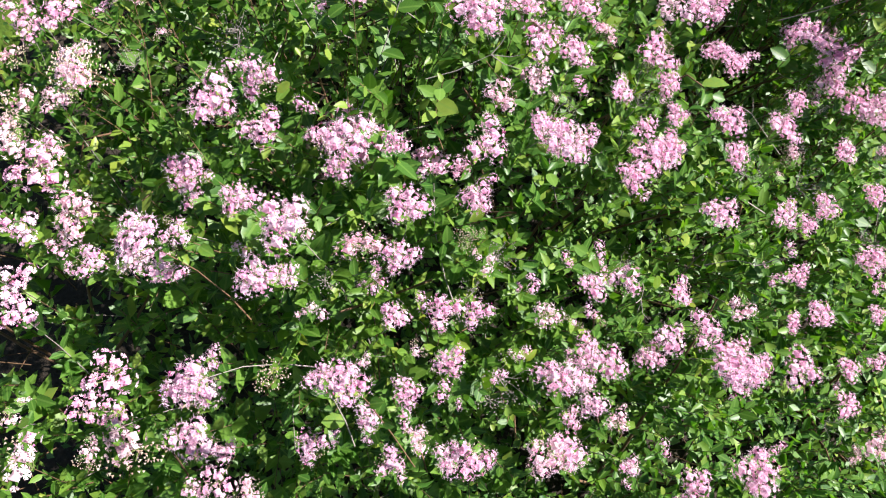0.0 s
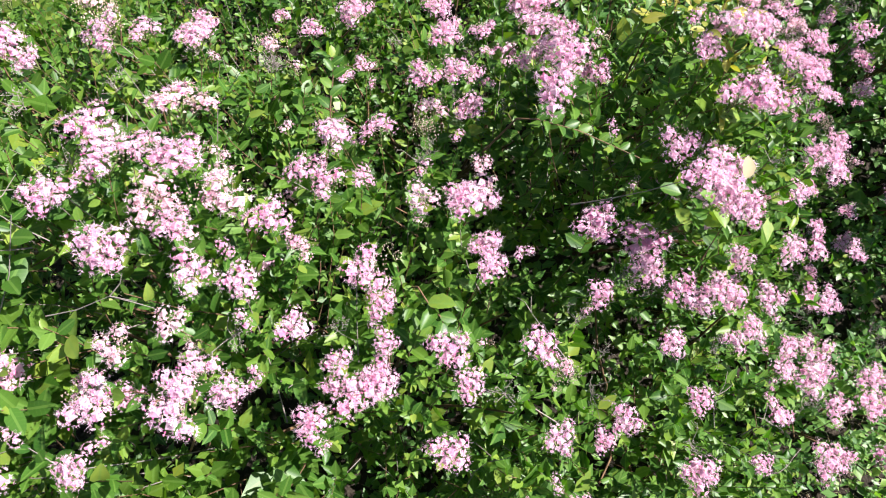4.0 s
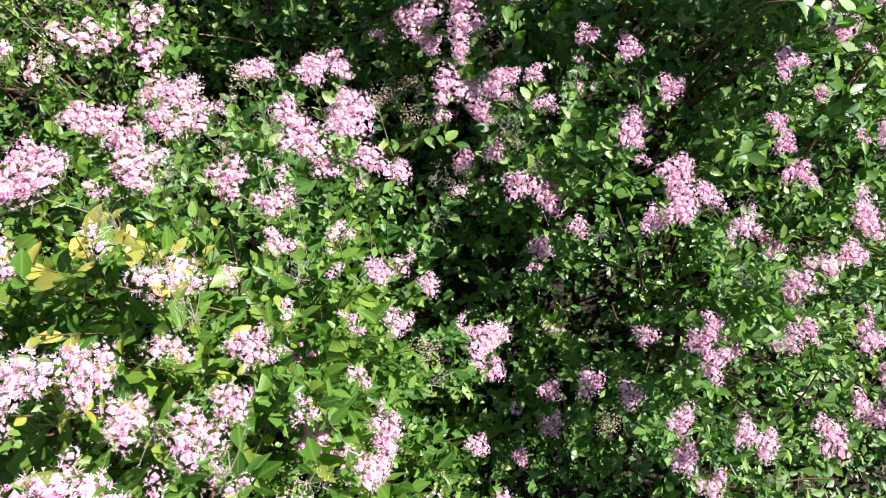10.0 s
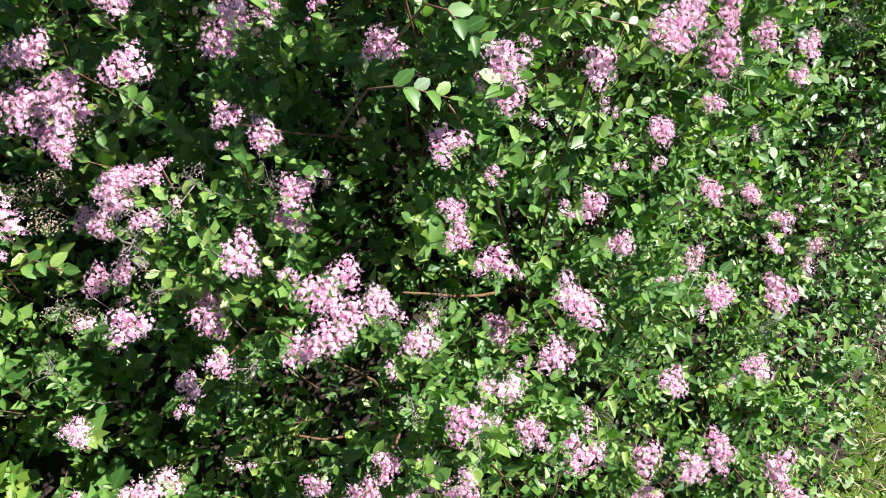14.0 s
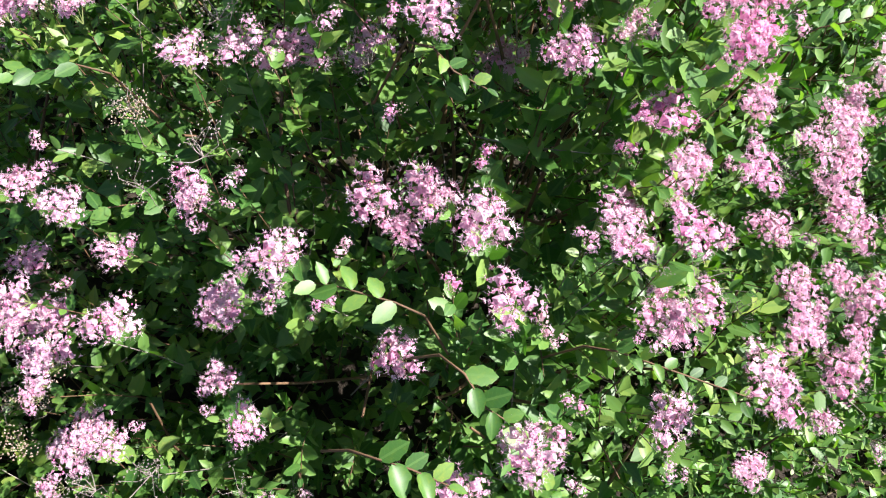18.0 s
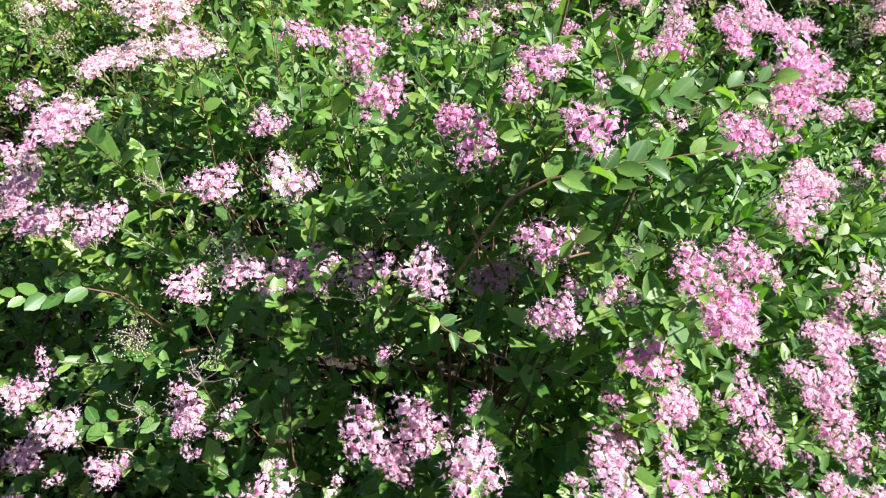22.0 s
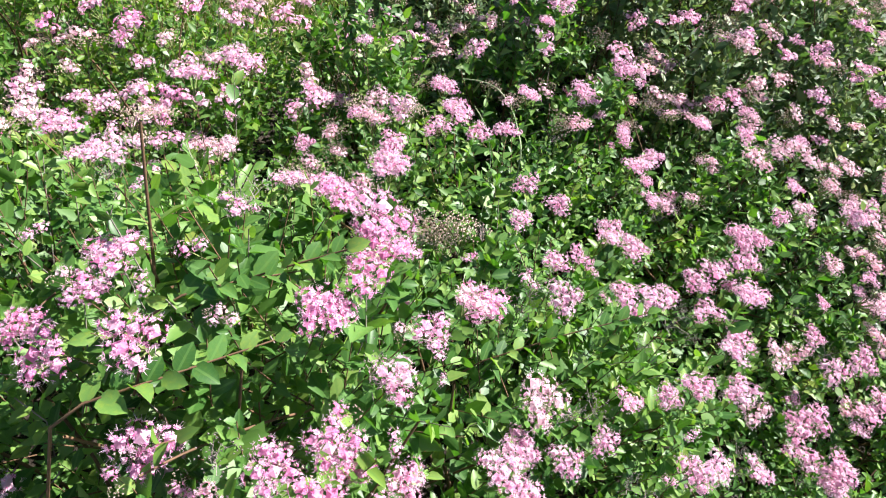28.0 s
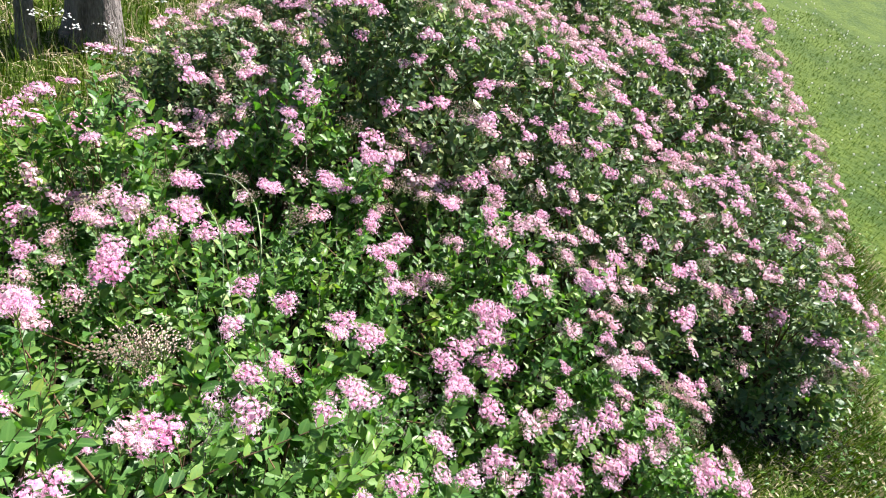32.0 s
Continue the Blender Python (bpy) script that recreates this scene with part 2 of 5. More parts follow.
# ---- the lie of the shrubs: centre x, y, reach, height ----
SHRUBS = [
    (-1.85, -0.93, 1.04, 1.21),
    (-1.44, -0.93, 0.96, 1.04),
    (-0.90, -0.46, 0.60, 1.12),
    (-1.32, -0.31, 0.79, 0.80),
    (-0.85, -0.20, 0.68, 0.82),
    (-0.24, 0.02, 0.41, 0.79),
    (0.02, -0.24, 0.51, 0.73),
    (0.12, 0.37, 0.67, 0.97),
    (0.16, 0.70, 0.64, 1.24),
    (-0.12, 0.79, 1.00, 1.09),
    (0.60, 0.76, 0.80, 0.93),
    (0.72, 1.32, 0.89, 0.77),
    (1.42, 1.37, 0.82, 0.68),
    (1.85, 2.15, 0.85, 0.93),
    (2.08, 1.65, 0.79, 0.69),
    (-0.81, -0.94, 0.53, 0.77),
    (0.35, 0.04, 0.70, 0.64),
    (0.44, 1.92, 0.43, 0.78),
    (0.98, 2.00, 0.43, 0.86),
    (2.51, 2.30, 0.80, 0.78),
    (3.10, 2.50, 0.90, 0.85),
    (3.75, 3.20, 0.88, 0.80),
    (2.00, 2.80, 0.80, 0.80),
    (1.36, 2.32, 0.62, 1.06),
    (2.90, 3.40, 0.90, 0.80),
    (2.39, 1.55, 0.55, 0.64),
    (4.30, 4.15, 0.90, 0.75),
    (2.75, 1.70, 0.62, 0.66),
    (3.40, 2.15, 0.70, 0.60),
    (-2.55, -1.35, 1.00, 1.08),
    (-2.20, -0.55, 0.90, 0.85),
    (-1.85, -0.10, 0.80, 0.62),
    (-1.40, 0.40, 0.75, 0.55),
    (-0.85, 0.50, 0.65, 0.55),
    (-0.55, 1.35, 0.75, 0.75),
    (-0.10, 1.90, 0.75, 0.72),
    (-0.35, -0.85, 0.50, 0.42),
    (0.20, -0.60, 0.45, 0.33),
    (0.80, -0.25, 0.50, 0.36),
    (1.20, 0.15, 0.50, 0.36),
    (-1.20, -1.55, 0.80, 0.75),
    (2.34, 1.30, 0.33, 0.48),
    (2.76, 1.40, 0.50, 0.64),
    (0.90, 2.78, 0.55, 0.54),
    (1.45, 3.15, 0.70, 0.75),
    (2.30, 3.30, 0.80, 0.80),
    (-1.25, 1.35, 0.70, 0.62),
    (-0.60, 2.20, 0.72, 0.76),
    (2.74, 1.12, 0.36, 0.56),
    (-0.55, -1.35, 0.50, 0.45),
    (1.85, 0.85, 0.42, 0.42),
    (1.50, 0.55, 0.48, 0.42),
    (1.50, 1.85, 0.48, 0.78),
    (1.12, 1.70, 0.27, 0.75),
]
DOMES = np.array(SHRUBS)


# hollows, where the leaves lie deeper and the flower heads stand over shade: x, y, reach, depth
HOLLOWS = np.array([
    (-2.30, -0.84, 0.15, 0.25), (-2.14, -0.82, 0.10, 0.20), (-2.02, -1.32, 0.06, 0.16), (-1.17, -0.72, 0.10, 0.22), (-0.56, 0.18, 0.19, 0.28),
    (-0.27, -0.26, 0.10, 0.12), (-0.60, -0.18, 0.08, 0.18), (-0.50, -0.26, 0.09, 0.16), (-0.12, -0.62, 0.10, 0.10), (-0.02, 0.15, 0.08, 0.16),
    (0.15, 0.06, 0.09, 0.13), (0.76, 1.46, 0.10, 0.24), (0.62, 1.42, 0.10, 0.20), (0.88, 2.05, 0.14, 0.18), (1.35, 1.27, 0.10, 0.14),
    (1.60, 1.10, 0.14, 0.16), (2.26, 1.04, 0.16, 0.30), (-0.06, 0.42, 0.13, 0.36), (-0.22, 0.40, 0.12, 0.30), (-0.42, 0.38, 0.14, 0.32),
    (-0.36, 0.00, 0.20, 0.13), (-0.08, -0.06, 0.18, 0.10), (-0.32, 0.22, 0.18, 0.15), (0.82, 1.68, 0.15, 0.32), (0.74, 1.80, 0.13, 0.28),
])


def hollow(x, y):
    return (HOLLOWS[:, 3] * np.exp(-(((x[:, None] - HOLLOWS[:, 0]) ** 2 + (y[:, None] - HOLLOWS[:, 1]) ** 2) / HOLLOWS[:, 2] ** 2))).max(-1)


def sink(x, y):
    """How far the leaves lie below the canopy: tufts with shaded dips between, and the hollows."""
    dip = np.array([noise.noise((a * 6.5, b * 6.5, 0.7)) + 0.5 * noise.noise((a * 15, b * 15, 3.1)) for a, b in zip(x.tolist(), y.tolist())])
    return np.maximum(np.clip((dip - 0.05) * np.where(x + y > 2.4, 0.7, 0.5), 0, 0.24), hollow(x, y))


def canopy_terms(x, y):
    x, y = np.asarray(x, float)[..., None], np.asarray(y, float)[..., None]
    return np.maximum(DOMES[:, 3] * (1 - ((x - DOMES[:, 0]) ** 2 + (y - DOMES[:, 1]) ** 2) / DOMES[:, 2] ** 2), -1.0)


def canopy(x, y):
    """Height of the leaf canopy: a soft union of the shrubs' domes."""
    z = canopy_terms(x, y)
    z = np.concatenate([z, np.zeros(z.shape[:-1] + (1,))], -1)
    m = z.max(-1)
    return m + np.log(np.exp(18.0 * (z - m[..., None])).sum(-1)) / 18.0


def canopy_normal(x, y):
    e = 0.02
    gx, gy = (canopy(x + e, y) - canopy(x - e, y)) / (2 * e), (canopy(x, y + e) - canopy(x, y - e)) / (2 * e)
    return unit(np.stack([-gx, -gy, np.ones_like(gx)], -1))


# ---- ground ----
def ground_height(x, y):
    return -0.04 + 0.015 * np.sin(1.3 * x + 0.7) * np.cos(1.1 * y)


def build_ground():
    fine = np.concatenate([[-900, -300, -100, -40, -20, -12], np.linspace(-8, 10, 120), [13, 20, 40, 100, 300, 900]])
    gx, gy = np.meshgrid(fine, fine, indexing="ij")
    gz = np.where(np.hypot(gx, gy) < 30, ground_height(gx, gy), -0.04)
    n = len(fine)
    i, j = np.meshgrid(np.arange(n - 1), np.arange(n - 1), indexing="ij")
    f = np.stack([i * n + j, (i + 1) * n + j, (i + 1) * n + j + 1, i * n + j + 1], -1).reshape(-1, 4)
    tagged(new("ground", mesh_of("ground", np.stack([gx, gy, gz], -1).reshape(-1, 3), f, [LAWN])), "sunlit green lawn turf around the flowering hedge", "lawn", kind="structure")
    # bare litter-covered bed under the hedge
    s = np.arange(-3.4, 6.0, 0.045)
    gx, gy = np.meshgrid(s, s, indexing="ij")
    edge = np.maximum(canopy(gx, gy), np.where(gx > 1.5, canopy(gx - 0.06, gy + 0.10), 0)) + 0.012 * np.sin(7 * gx + 3 * gy) + 0.008 * np.sin(17 * gx - 11 * gy)
    gz = ground_height(gx, gy) + 0.012 + 0.02 * np.sin(23 * gx + 5 * gy) * np.sin(19 * gy - 4 * gx) * 0.5 + 0.012
    keep = edge > 0.10
    n = len(s)
    i, j = np.meshgrid(np.arange(n - 1), np.arange(n - 1), indexing="ij")
    ok = keep[:-1, :-1] & keep[1:, :-1] & keep[1:, 1:] & keep[:-1, 1:]
    f = np.stack([i * n + j, (i + 1) * n + j, (i + 1) * n + j + 1, i * n + j + 1], -1)[ok]
    tagged(new("soil_bed", mesh_of("soil_bed", np.stack([gx, gy, gz], -1).reshape(-1, 3), f, [SOIL])), "dry brown soil and leaf litter under the shrubs", "soil", kind="structure")


build_ground()


def blades(name, xy, length, width, mat, label, lean=0.5, category="grass"):
    """Many bent grass blades, each of three triangles."""
    n = len(xy)
    base = np.concatenate([xy, ground_height(xy[:, 0], xy[:, 1])[:, None]], 1)
    a = rng.uniform(0, 2 * np.pi, n)
    side = np.stack([np.cos(a), np.sin(a), np.zeros(n)], 1)
    away = np.stack([-np.sin(a), np.cos(a), np.zeros(n)], 1)
    ln = (length * rng.uniform(0.5, 1.3, n))[:, None]
    bend = rng.uniform(0.1, 1.0, n)[:, None] * lean
    w = (width * rng.uniform(0.7, 1.3, n))[:, None]
    up = np.array([0, 0, 1.0])
    mid = base + ln * 0.55 * up + away * ln * bend * 0.3
    tip = base + ln * (1 - 0.4 * bend) * up + away * ln * bend
    v = np.stack([base - side * w, base + side * w, mid - side * w * 0.8, mid + side * w * 0.8, tip], 1).reshape(-1, 3)
    k = (np.arange(n) * 5)[:, None, None]
    f = (np.array([[0, 1, 3], [0, 3, 2], [2, 3, 4]])[None] + k).reshape(-1, 3)
    return tagged(new(name, mesh_of(name, v, f, [mat])), label, category, kind="stuff")


def build_lawn():
    p = rng.uniform((-0.6, -2.4), (7.6, 5.2), (190000, 2))
    h = canopy(p[:, 0], p[:, 1])
    near = np.hypot(p[:, 0] - 1.0, p[:, 1] - 0.3)
    keep = (h < 0.10) & ((p[:, 0] < 1.5) | (canopy(p[:, 0] - 0.10, p[:, 1] + 0.16) < 0.10)) & (p[:, 1] < 0.74 * p[:, 0] + 0.35) & (rng.uniform(0, 1, len(p)) < np.clip(1.5 - near * 0.26, 0.4, 1))
    blades("lawn_grass", p[keep], 0.026, 0.0019, GRASS, "short mown green lawn grass in sunlight", 0.8)
    q = rng.uniform((-1.2, -2.2), (4.6, 2.6), (80000, 2))
    h = canopy(q[:, 0], q[:, 1])
    keep = (canopy(q[:, 0] - 0.2, q[:, 1] + 0.25) > 0.08) & (h < 0.34) & (q[:, 1] < 0.74 * q[:, 0] + 0.35)
    blades("dry_grass", q[keep], 0.06, 0.0013, STRAW, "dry straw-coloured grass at the hedge's foot", 1.3)
    q = rng.uniform((-1.6, 1.6), (2.4, 5.4), (36000, 2))
    keep = (canopy(q[:, 0], q[:, 1]) < 0.2) & (q[:, 1] > 0.74 * q[:, 0] + 1.3)
    keep &= rng.uniform(0, 1, len(q)) < 0.55
    blades("tall_grass", q[keep], 0.12, 0.0026, GRASS, "taller rough grass behind the hedge by the trees", 0.9)
    q = rng.uniform((-1.6, 1.9), (1.2, 4.2), (5500, 2))
    keep = (canopy(q[:, 0], q[:, 1]) < 0.25) & (q[:, 1] > 0.74 * q[:, 0] + 1.3)
    blades("straw_grass", q[keep], 0.10, 0.0022, STRAW, "pale dry grass between the hedge and the trees", 1.4)
    q = rng.uniform((1.2, -0.4), (4.8, 2.2), (110000, 2))
    fringe = canopy(q[:, 0] - 0.16, q[:, 1] + 0.2)
    keep = (q[:, 0] > 1.9) & (fringe > 0.03) & (canopy(q[:, 0], q[:, 1]) < 0.2) & (rng.uniform(0, 1, len(q)) < np.clip(fringe * 3, 0.15, 0.8))
    blades("fringe_grass", q[keep], 0.085, 0.0021, GRASS, "longer unmown green grass along the hedge's foot", 1.0)


build_lawn()


def white_specks():
    """White clover heads in the lawn, and white umbels among the rough grass."""
    heap = Heap()
    octa = np.array([[1, 0, 0], [-1, 0, 0], [0, 1, 0], [0, -1, 0], [0, 0, 1], [0, 0, -1]], float)
    tri = np.array([[0, 2, 4], [2, 1, 4], [1, 3, 4], [3, 0, 4], [2, 0, 5], [1, 2, 5], [3, 1, 5], [0, 3, 5]])
    p = rng.uniform((1.0, -1.0), (8.5, 6.0), (2600, 2))
    patch = np.sin(1.9 * p[:, 0] + 0.8) * np.sin(1.4 * p[:, 1] + 1.1) + rng.normal(0, 0.3, len(p))
    for x, y in p[(canopy(p[:, 0], p[:, 1]) < 0.05) & (patch > 0.05) & (p[:, 1] < 0.35 + 0.74 * p[:, 0])]:
        heap.add(octa * rng.uniform(0.007, 0.012) + (x, y, ground_height(x, y) + rng.uniform(0.02, 0.035)), tri)
    tagged(new("clover_flowers", heap.mesh("clover_flowers", [WHITE])), "small white clover flowers dotted over the lawn", "clover", kind="stuff")
    heap = Heap()
    for _ in range(90):
        x, y = rng.uniform(-0.7, 0.75), rng.uniform(3.1, 4.6)
        z = ground_height(x, y) + rng.uniform(0.15, 0.4)
        v, f = tube([(x, y, ground_height(x, y)), (x + rng.normal(0, 0.02), y, z * 0.5), (x, y, z)], (0.002, 0.0015, 0.001), 3)
        heap.add(v, np.concatenate([f[:, [0, 1, 2]], f[:, [0, 2, 3]]]), 1)
        for _ in range(14):
            heap.add(octa * rng.uniform(0.004, 0.008) * (1, 1, 0.4) + (x + rng.normal(0, 0.018), y + rng.normal(0, 0.018), z + rng.normal(0, 0.006)), tri)
    tagged(new("white_wildflowers", heap.mesh("white_wildflowers", [WHITE, STALK])), "white wildflower umbels in the rough grass", "wildflower", kind="stuff")


white_specks()


# ---- trees ----
def build_tree(x, y, radius, height, lean, label):
    tree = tagged(new("tree"), label, "tree")
    tree.location = (x, y, float(ground_height(x, y)))
    z = np.concatenate([np.linspace(0, 0.5, 7), np.linspace(0.6, height, 14)])
    r = radius * (1 - 0.7 * z / height) * (1 + 0.55 * np.exp(-z / 0.12))
    v, f = tube(np.stack([lean[0] * z + 0.03 * np.sin(z * 2), lean[1] * z, z - 0.05], 1), r, 40)
    ang = np.arctan2(v[:, 1], v[:, 0])
    ridge = 1 + 0.05 * np.sin(ang * 13 + 3 * np.sin(v[:, 2] * 5)) + 0.035 * np.sin(ang * 29 + 7 * np.sin(v[:, 2] * 9))
    axis = np.stack([lean[0] * v[:, 2] + 0.03 * np.sin(v[:, 2] * 2), lean[1] * v[:, 2]], 1)
    v[:, :2] = axis + (v[:, :2] - axis) * ridge[:, None]
    part("trunk", mesh_of("trunk", v, f, [BARK]), tree, "rough furrowed grey-brown bark")
    for k in range(7):
        a, z0 = k * 2.4 + x, height * (0.55 + 0.06 * k)
        ln = height * (0.19 - 0.013 * k)
        s = np.linspace(0, 1, 7)[:, None]
        pts = np.array([lean[0] * z0, lean[1] * z0, z0]) + s * ln * np.array([np.cos(a), np.sin(a), 0.75]) + 0.12 * np.sin(s * 5 + k) * np.array([np.sin(a), -np.cos(a), 0.2])
        v, f = tube(pts, radius * 0.4 * (1 - 0.8 * s[:, 0]), 8)
        limb = part("limb", mesh_of("limb", v, f, [BARK]), tree)
        n = 750
        centre = pts[rng.integers(3, len(pts), n)] + rng.normal(0, 0.6, (n, 3))
        a, b = unit(rng.normal(0, 1, (n, 3))), unit(rng.normal(0, 1, (n, 3)))
        b = unit(np.cross(a, b))
        w = rng.uniform(0.03, 0.06, (n, 1))
        v = np.stack([centre - a * w, centre + b * w * 0.55, centre + a * w, centre - b * w * 0.55], 1).reshape(-1, 3)
        part("leaf_cluster", mesh_of("leaf_cluster", v, np.arange(4 * n).reshape(-1, 4), [LEAF]), limb, "loose green leaves on a tree limb", kind="stuff")
    return tree


build_tree(0.40, 3.56, 0.105, 15.0, (0.0, 0.02), "tree with rough grey bark standing behind the hedge")
build_tree(0.13, 3.38, 0.035, 14.0, (0.01, 0.02), "slim dark-barked tree in rough grass")

# ---- shrubs: leaves, shoots, flower heads ----
# outline of one leaf of length one, folded along its midrib, with a toothed edge
_my, _sy, _sw = [0, 0.22, 0.46, 0.72, 1.0], [0.08, 0.30, 0.57, 0.83], [0.15, 0.262, 0.255, 0.145]


def leaf_outline(my, sy, sw):
    v = [(0, y, -0.12 * y * y) for y in my] + [(w, y + 0.015, 0.34 * w - 0.12 * y * y) for w, y in zip(sw, sy)] + [(-w, y - 0.01, 0.34 * w - 0.12 * y * y) for w, y in zip(sw, sy)]
    n, half = len(sy), []
    for i in range(n):
        half += [(i, n + 1 + i, i + 1)] + ([(n + 1 + i, n + 2 + i, i + 1)] if i < n - 1 else [])
    v, f = np.array(v), np.array(half + [tuple(k + n if k > n else k for k in t)[::-1] for t in half])
    return v, f, np.stack([v[:, 0] + 0.5, v[:, 1]], 1)


LEAF_V, LEAF_F, LEAF_UV = leaf_outline(_my, _sy, _sw)
PLAIN_LEAF = leaf_outline([0, 0.45, 1.0], [0.24, 0.68], [0.22, 0.20])
DEEP_LEAF = leaf_outline([0, 1.0], [0.45], [0.27])
FINE_LEAF = leaf_outline([0, 0.14, 0.28, 0.42, 0.56, 0.70, 0.84, 1.0], [0.06, 0.19, 0.36, 0.50, 0.66, 0.79, 0.91], [0.12, 0.235, 0.26, 0.30, 0.235, 0.20, 0.085])

def leaf_frames(place, along, face, length):
    """Four-by-three rows that carry the leaf outline to each place."""
    y = unit(along)
    z = unit(face - (face * y).sum(-1, keepdims=True) * y)
    x = np.cross(y, z)
    ln = length[:, None]
    return x * ln, y * ln, z * ln, place


def leaves_mesh(name, frames, mat, outline=None):
    x, y, z, p = frames
    ov, of, ou = outline or (LEAF_V, LEAF_F, LEAF_UV)
    n = len(p)
    curl = rng.uniform(-0.6, 2.2, n)[:, None]
    wide = rng.uniform(0.85, 1.2, n)[:, None]
    v = x[:, None] * (ov[None, :, 0:1] * wide[:, None]) + y[:, None] * ov[None, :, 1:2] + z[:, None] * (ov[None, :, 2:3] * curl[:, None]) + p[:, None]
    f = of[None] + (np.arange(n) * len(ov))[:, None, None]
    return mesh_of(name, v.reshape(-1, 3), f.reshape(-1, 3), [mat], uvs=np.tile(ou, (n, 1)))


OCTA_V = np.array([[1, 0, 0], [-1, 0, 0], [0, 1, 0], [0, -1, 0], [0, 0, 1], [0, 0, -1]], float)
OCTA_F = np.array([[0, 2, 4], [2, 1, 4], [1, 3, 4], [3, 0, 4], [2, 0, 5], [1, 2, 5], [3, 1, 5], [0, 3, 5]])


def floret():
    """One open flower of radius one, facing up: five petals that meet in the middle, a centre, long stamens."""
    v, f, s = [np.zeros(3)], [], []
    for k in range(5):
        a, lift = k * 2 * np.pi / 5, 0.12 + 0.16 * (k % 2)
        n = len(v)
        v += [np.array((np.cos(a - 0.44), np.sin(a - 0.44), lift)), np.array((np.cos(a + 0.44), np.sin(a + 0.44), lift + 0.08))]
        f.append((0, n, n + 1))
        s.append(0)
    n = len(v)
    v += [np.array((0.40 * np.cos(a), 0.40 * np.sin(a), 0.24)) for a in np.arange(3) * 2 * np.pi / 3]
    f.append((n, n + 1, n + 2))
    s.append(1)
    for k in range(4):
        a = k * 2 * np.pi / 4 + 0.3
        n = len(v)
        d, w = np.array((np.cos(a), np.sin(a), 0)), 0.075 * np.array((-np.sin(a), np.cos(a), 0))
        v += [d * 0.2 - w + (0, 0, 0.1), d * 0.2 + w + (0, 0, 0.1), d * (0.8 + 0.5 * (k % 2)) + (0, 0, 1.3 + 0.5 * (k % 3))]
        f.append((n, n + 1, n + 2))
        s.append(2)
    return np.array(v), np.array(f), np.array(s)


FLORET = floret()
BEAD_V = np.array([[1, 0, 0], [-0.5, 0.87, 0], [-0.5, -0.87, 0], [0, 0, 1], [0, 0, -1]], float)
BEAD_F = np.array([[0, 1, 3], [1, 2, 3], [2, 0, 3], [1, 0, 4], [2, 1, 4], [0, 2, 4]])


_g = (1 + math.sqrt(5)) / 2
BALL_V = unit(np.array([(-1, _g, 0), (1, _g, 0), (-1, -_g, 0), (1, -_g, 0), (0, -1, _g), (0, 1, _g), (0, -1, -_g), (0, 1, -_g), (_g, 0, -1), (_g, 0, 1), (-_g, 0, -1), (-_g, 0, 1)], float))
BALL_F = np.array([(0, 11, 5), (0, 5, 1), (0, 1, 7), (0, 7, 10), (0, 10, 11), (1, 5, 9), (5, 11, 4), (11, 10, 2), (10, 7, 6), (7, 1, 8), (3, 9, 4), (3, 4, 2), (3, 2, 6), (3, 6, 8), (3, 8, 9), (4, 9, 5), (2, 4, 11), (6, 2, 10), (8, 6, 7), (9, 8, 1)])


def head_mesh(name, seed, mats, lumps, open_share, count=22, fluff=True, radius=0.034):
    """A flat-topped flower head: rounded lumps of florets and beads on forked stalks."""
    r = np.random.default_rng(seed)
    heap = Heap()
    grain = 0.0031 * math.sqrt(22 / count)
    for k in range(lumps):
        d = radius * 0.72 * math.sqrt((k + 0.3) / lumps)
        a = k * 2.4 + seed
        c = np.array([d * np.cos(a), d * np.sin(a), -0.25 * d * d / radius + r.normal(0, 0.003)])
        size = r.uniform(0.0100, 0.0145)
        faded = r.uniform() > open_share
        n = 22 if faded else count
        z = 1 - 1.25 * (np.arange(n) + 0.5) / n
        t = np.arange(n) * 2.39996 + r.uniform(0, 6)
        rad = np.sqrt(1 - z * z)
        dirs = np.stack([rad * np.cos(t), rad * np.sin(t), z], 1)
        if not faded:
            heap.add(OCTA_V * size * (0.6, 0.6, 0.42) + c, OCTA_F, 0)
        for dv in dirs:
            dv = unit(dv + r.normal(0, 0.14, 3))
            q = c + dv * size * r.uniform(0.80, 1.15) * (1, 1, 0.8)
            if faded or r.uniform() > 0.84:
                heap.add(BEAD_V * r.uniform(0.0013, 0.0022) + q, BEAD_F, 3 if faded or r.uniform() < 0.4 else 1)
                continue
            x = unit(np.cross(dv, r.normal(0, 1, 3)))
            m = np.stack([x, np.cross(dv, x), dv], 1) * grain * r.uniform(0.85, 1.25)
            for slot in (0, 1, 2) if fluff else (0,):
                pick = FLORET[1][FLORET[2] == slot]
                used = np.unique(pick)
                heap.add(FLORET[0][used] @ m.T + q, np.searchsorted(used, pick), slot)
        v, f = tube([(0, 0, -0.045), c], (0.0011, 0.0007), 3)
        heap.add(v, np.concatenate([f[:, [0, 1, 2]], f[:, [0, 2, 3]]]), 4)
    return heap.mesh(name, [*mats, BUD, STALK], smooth=False)


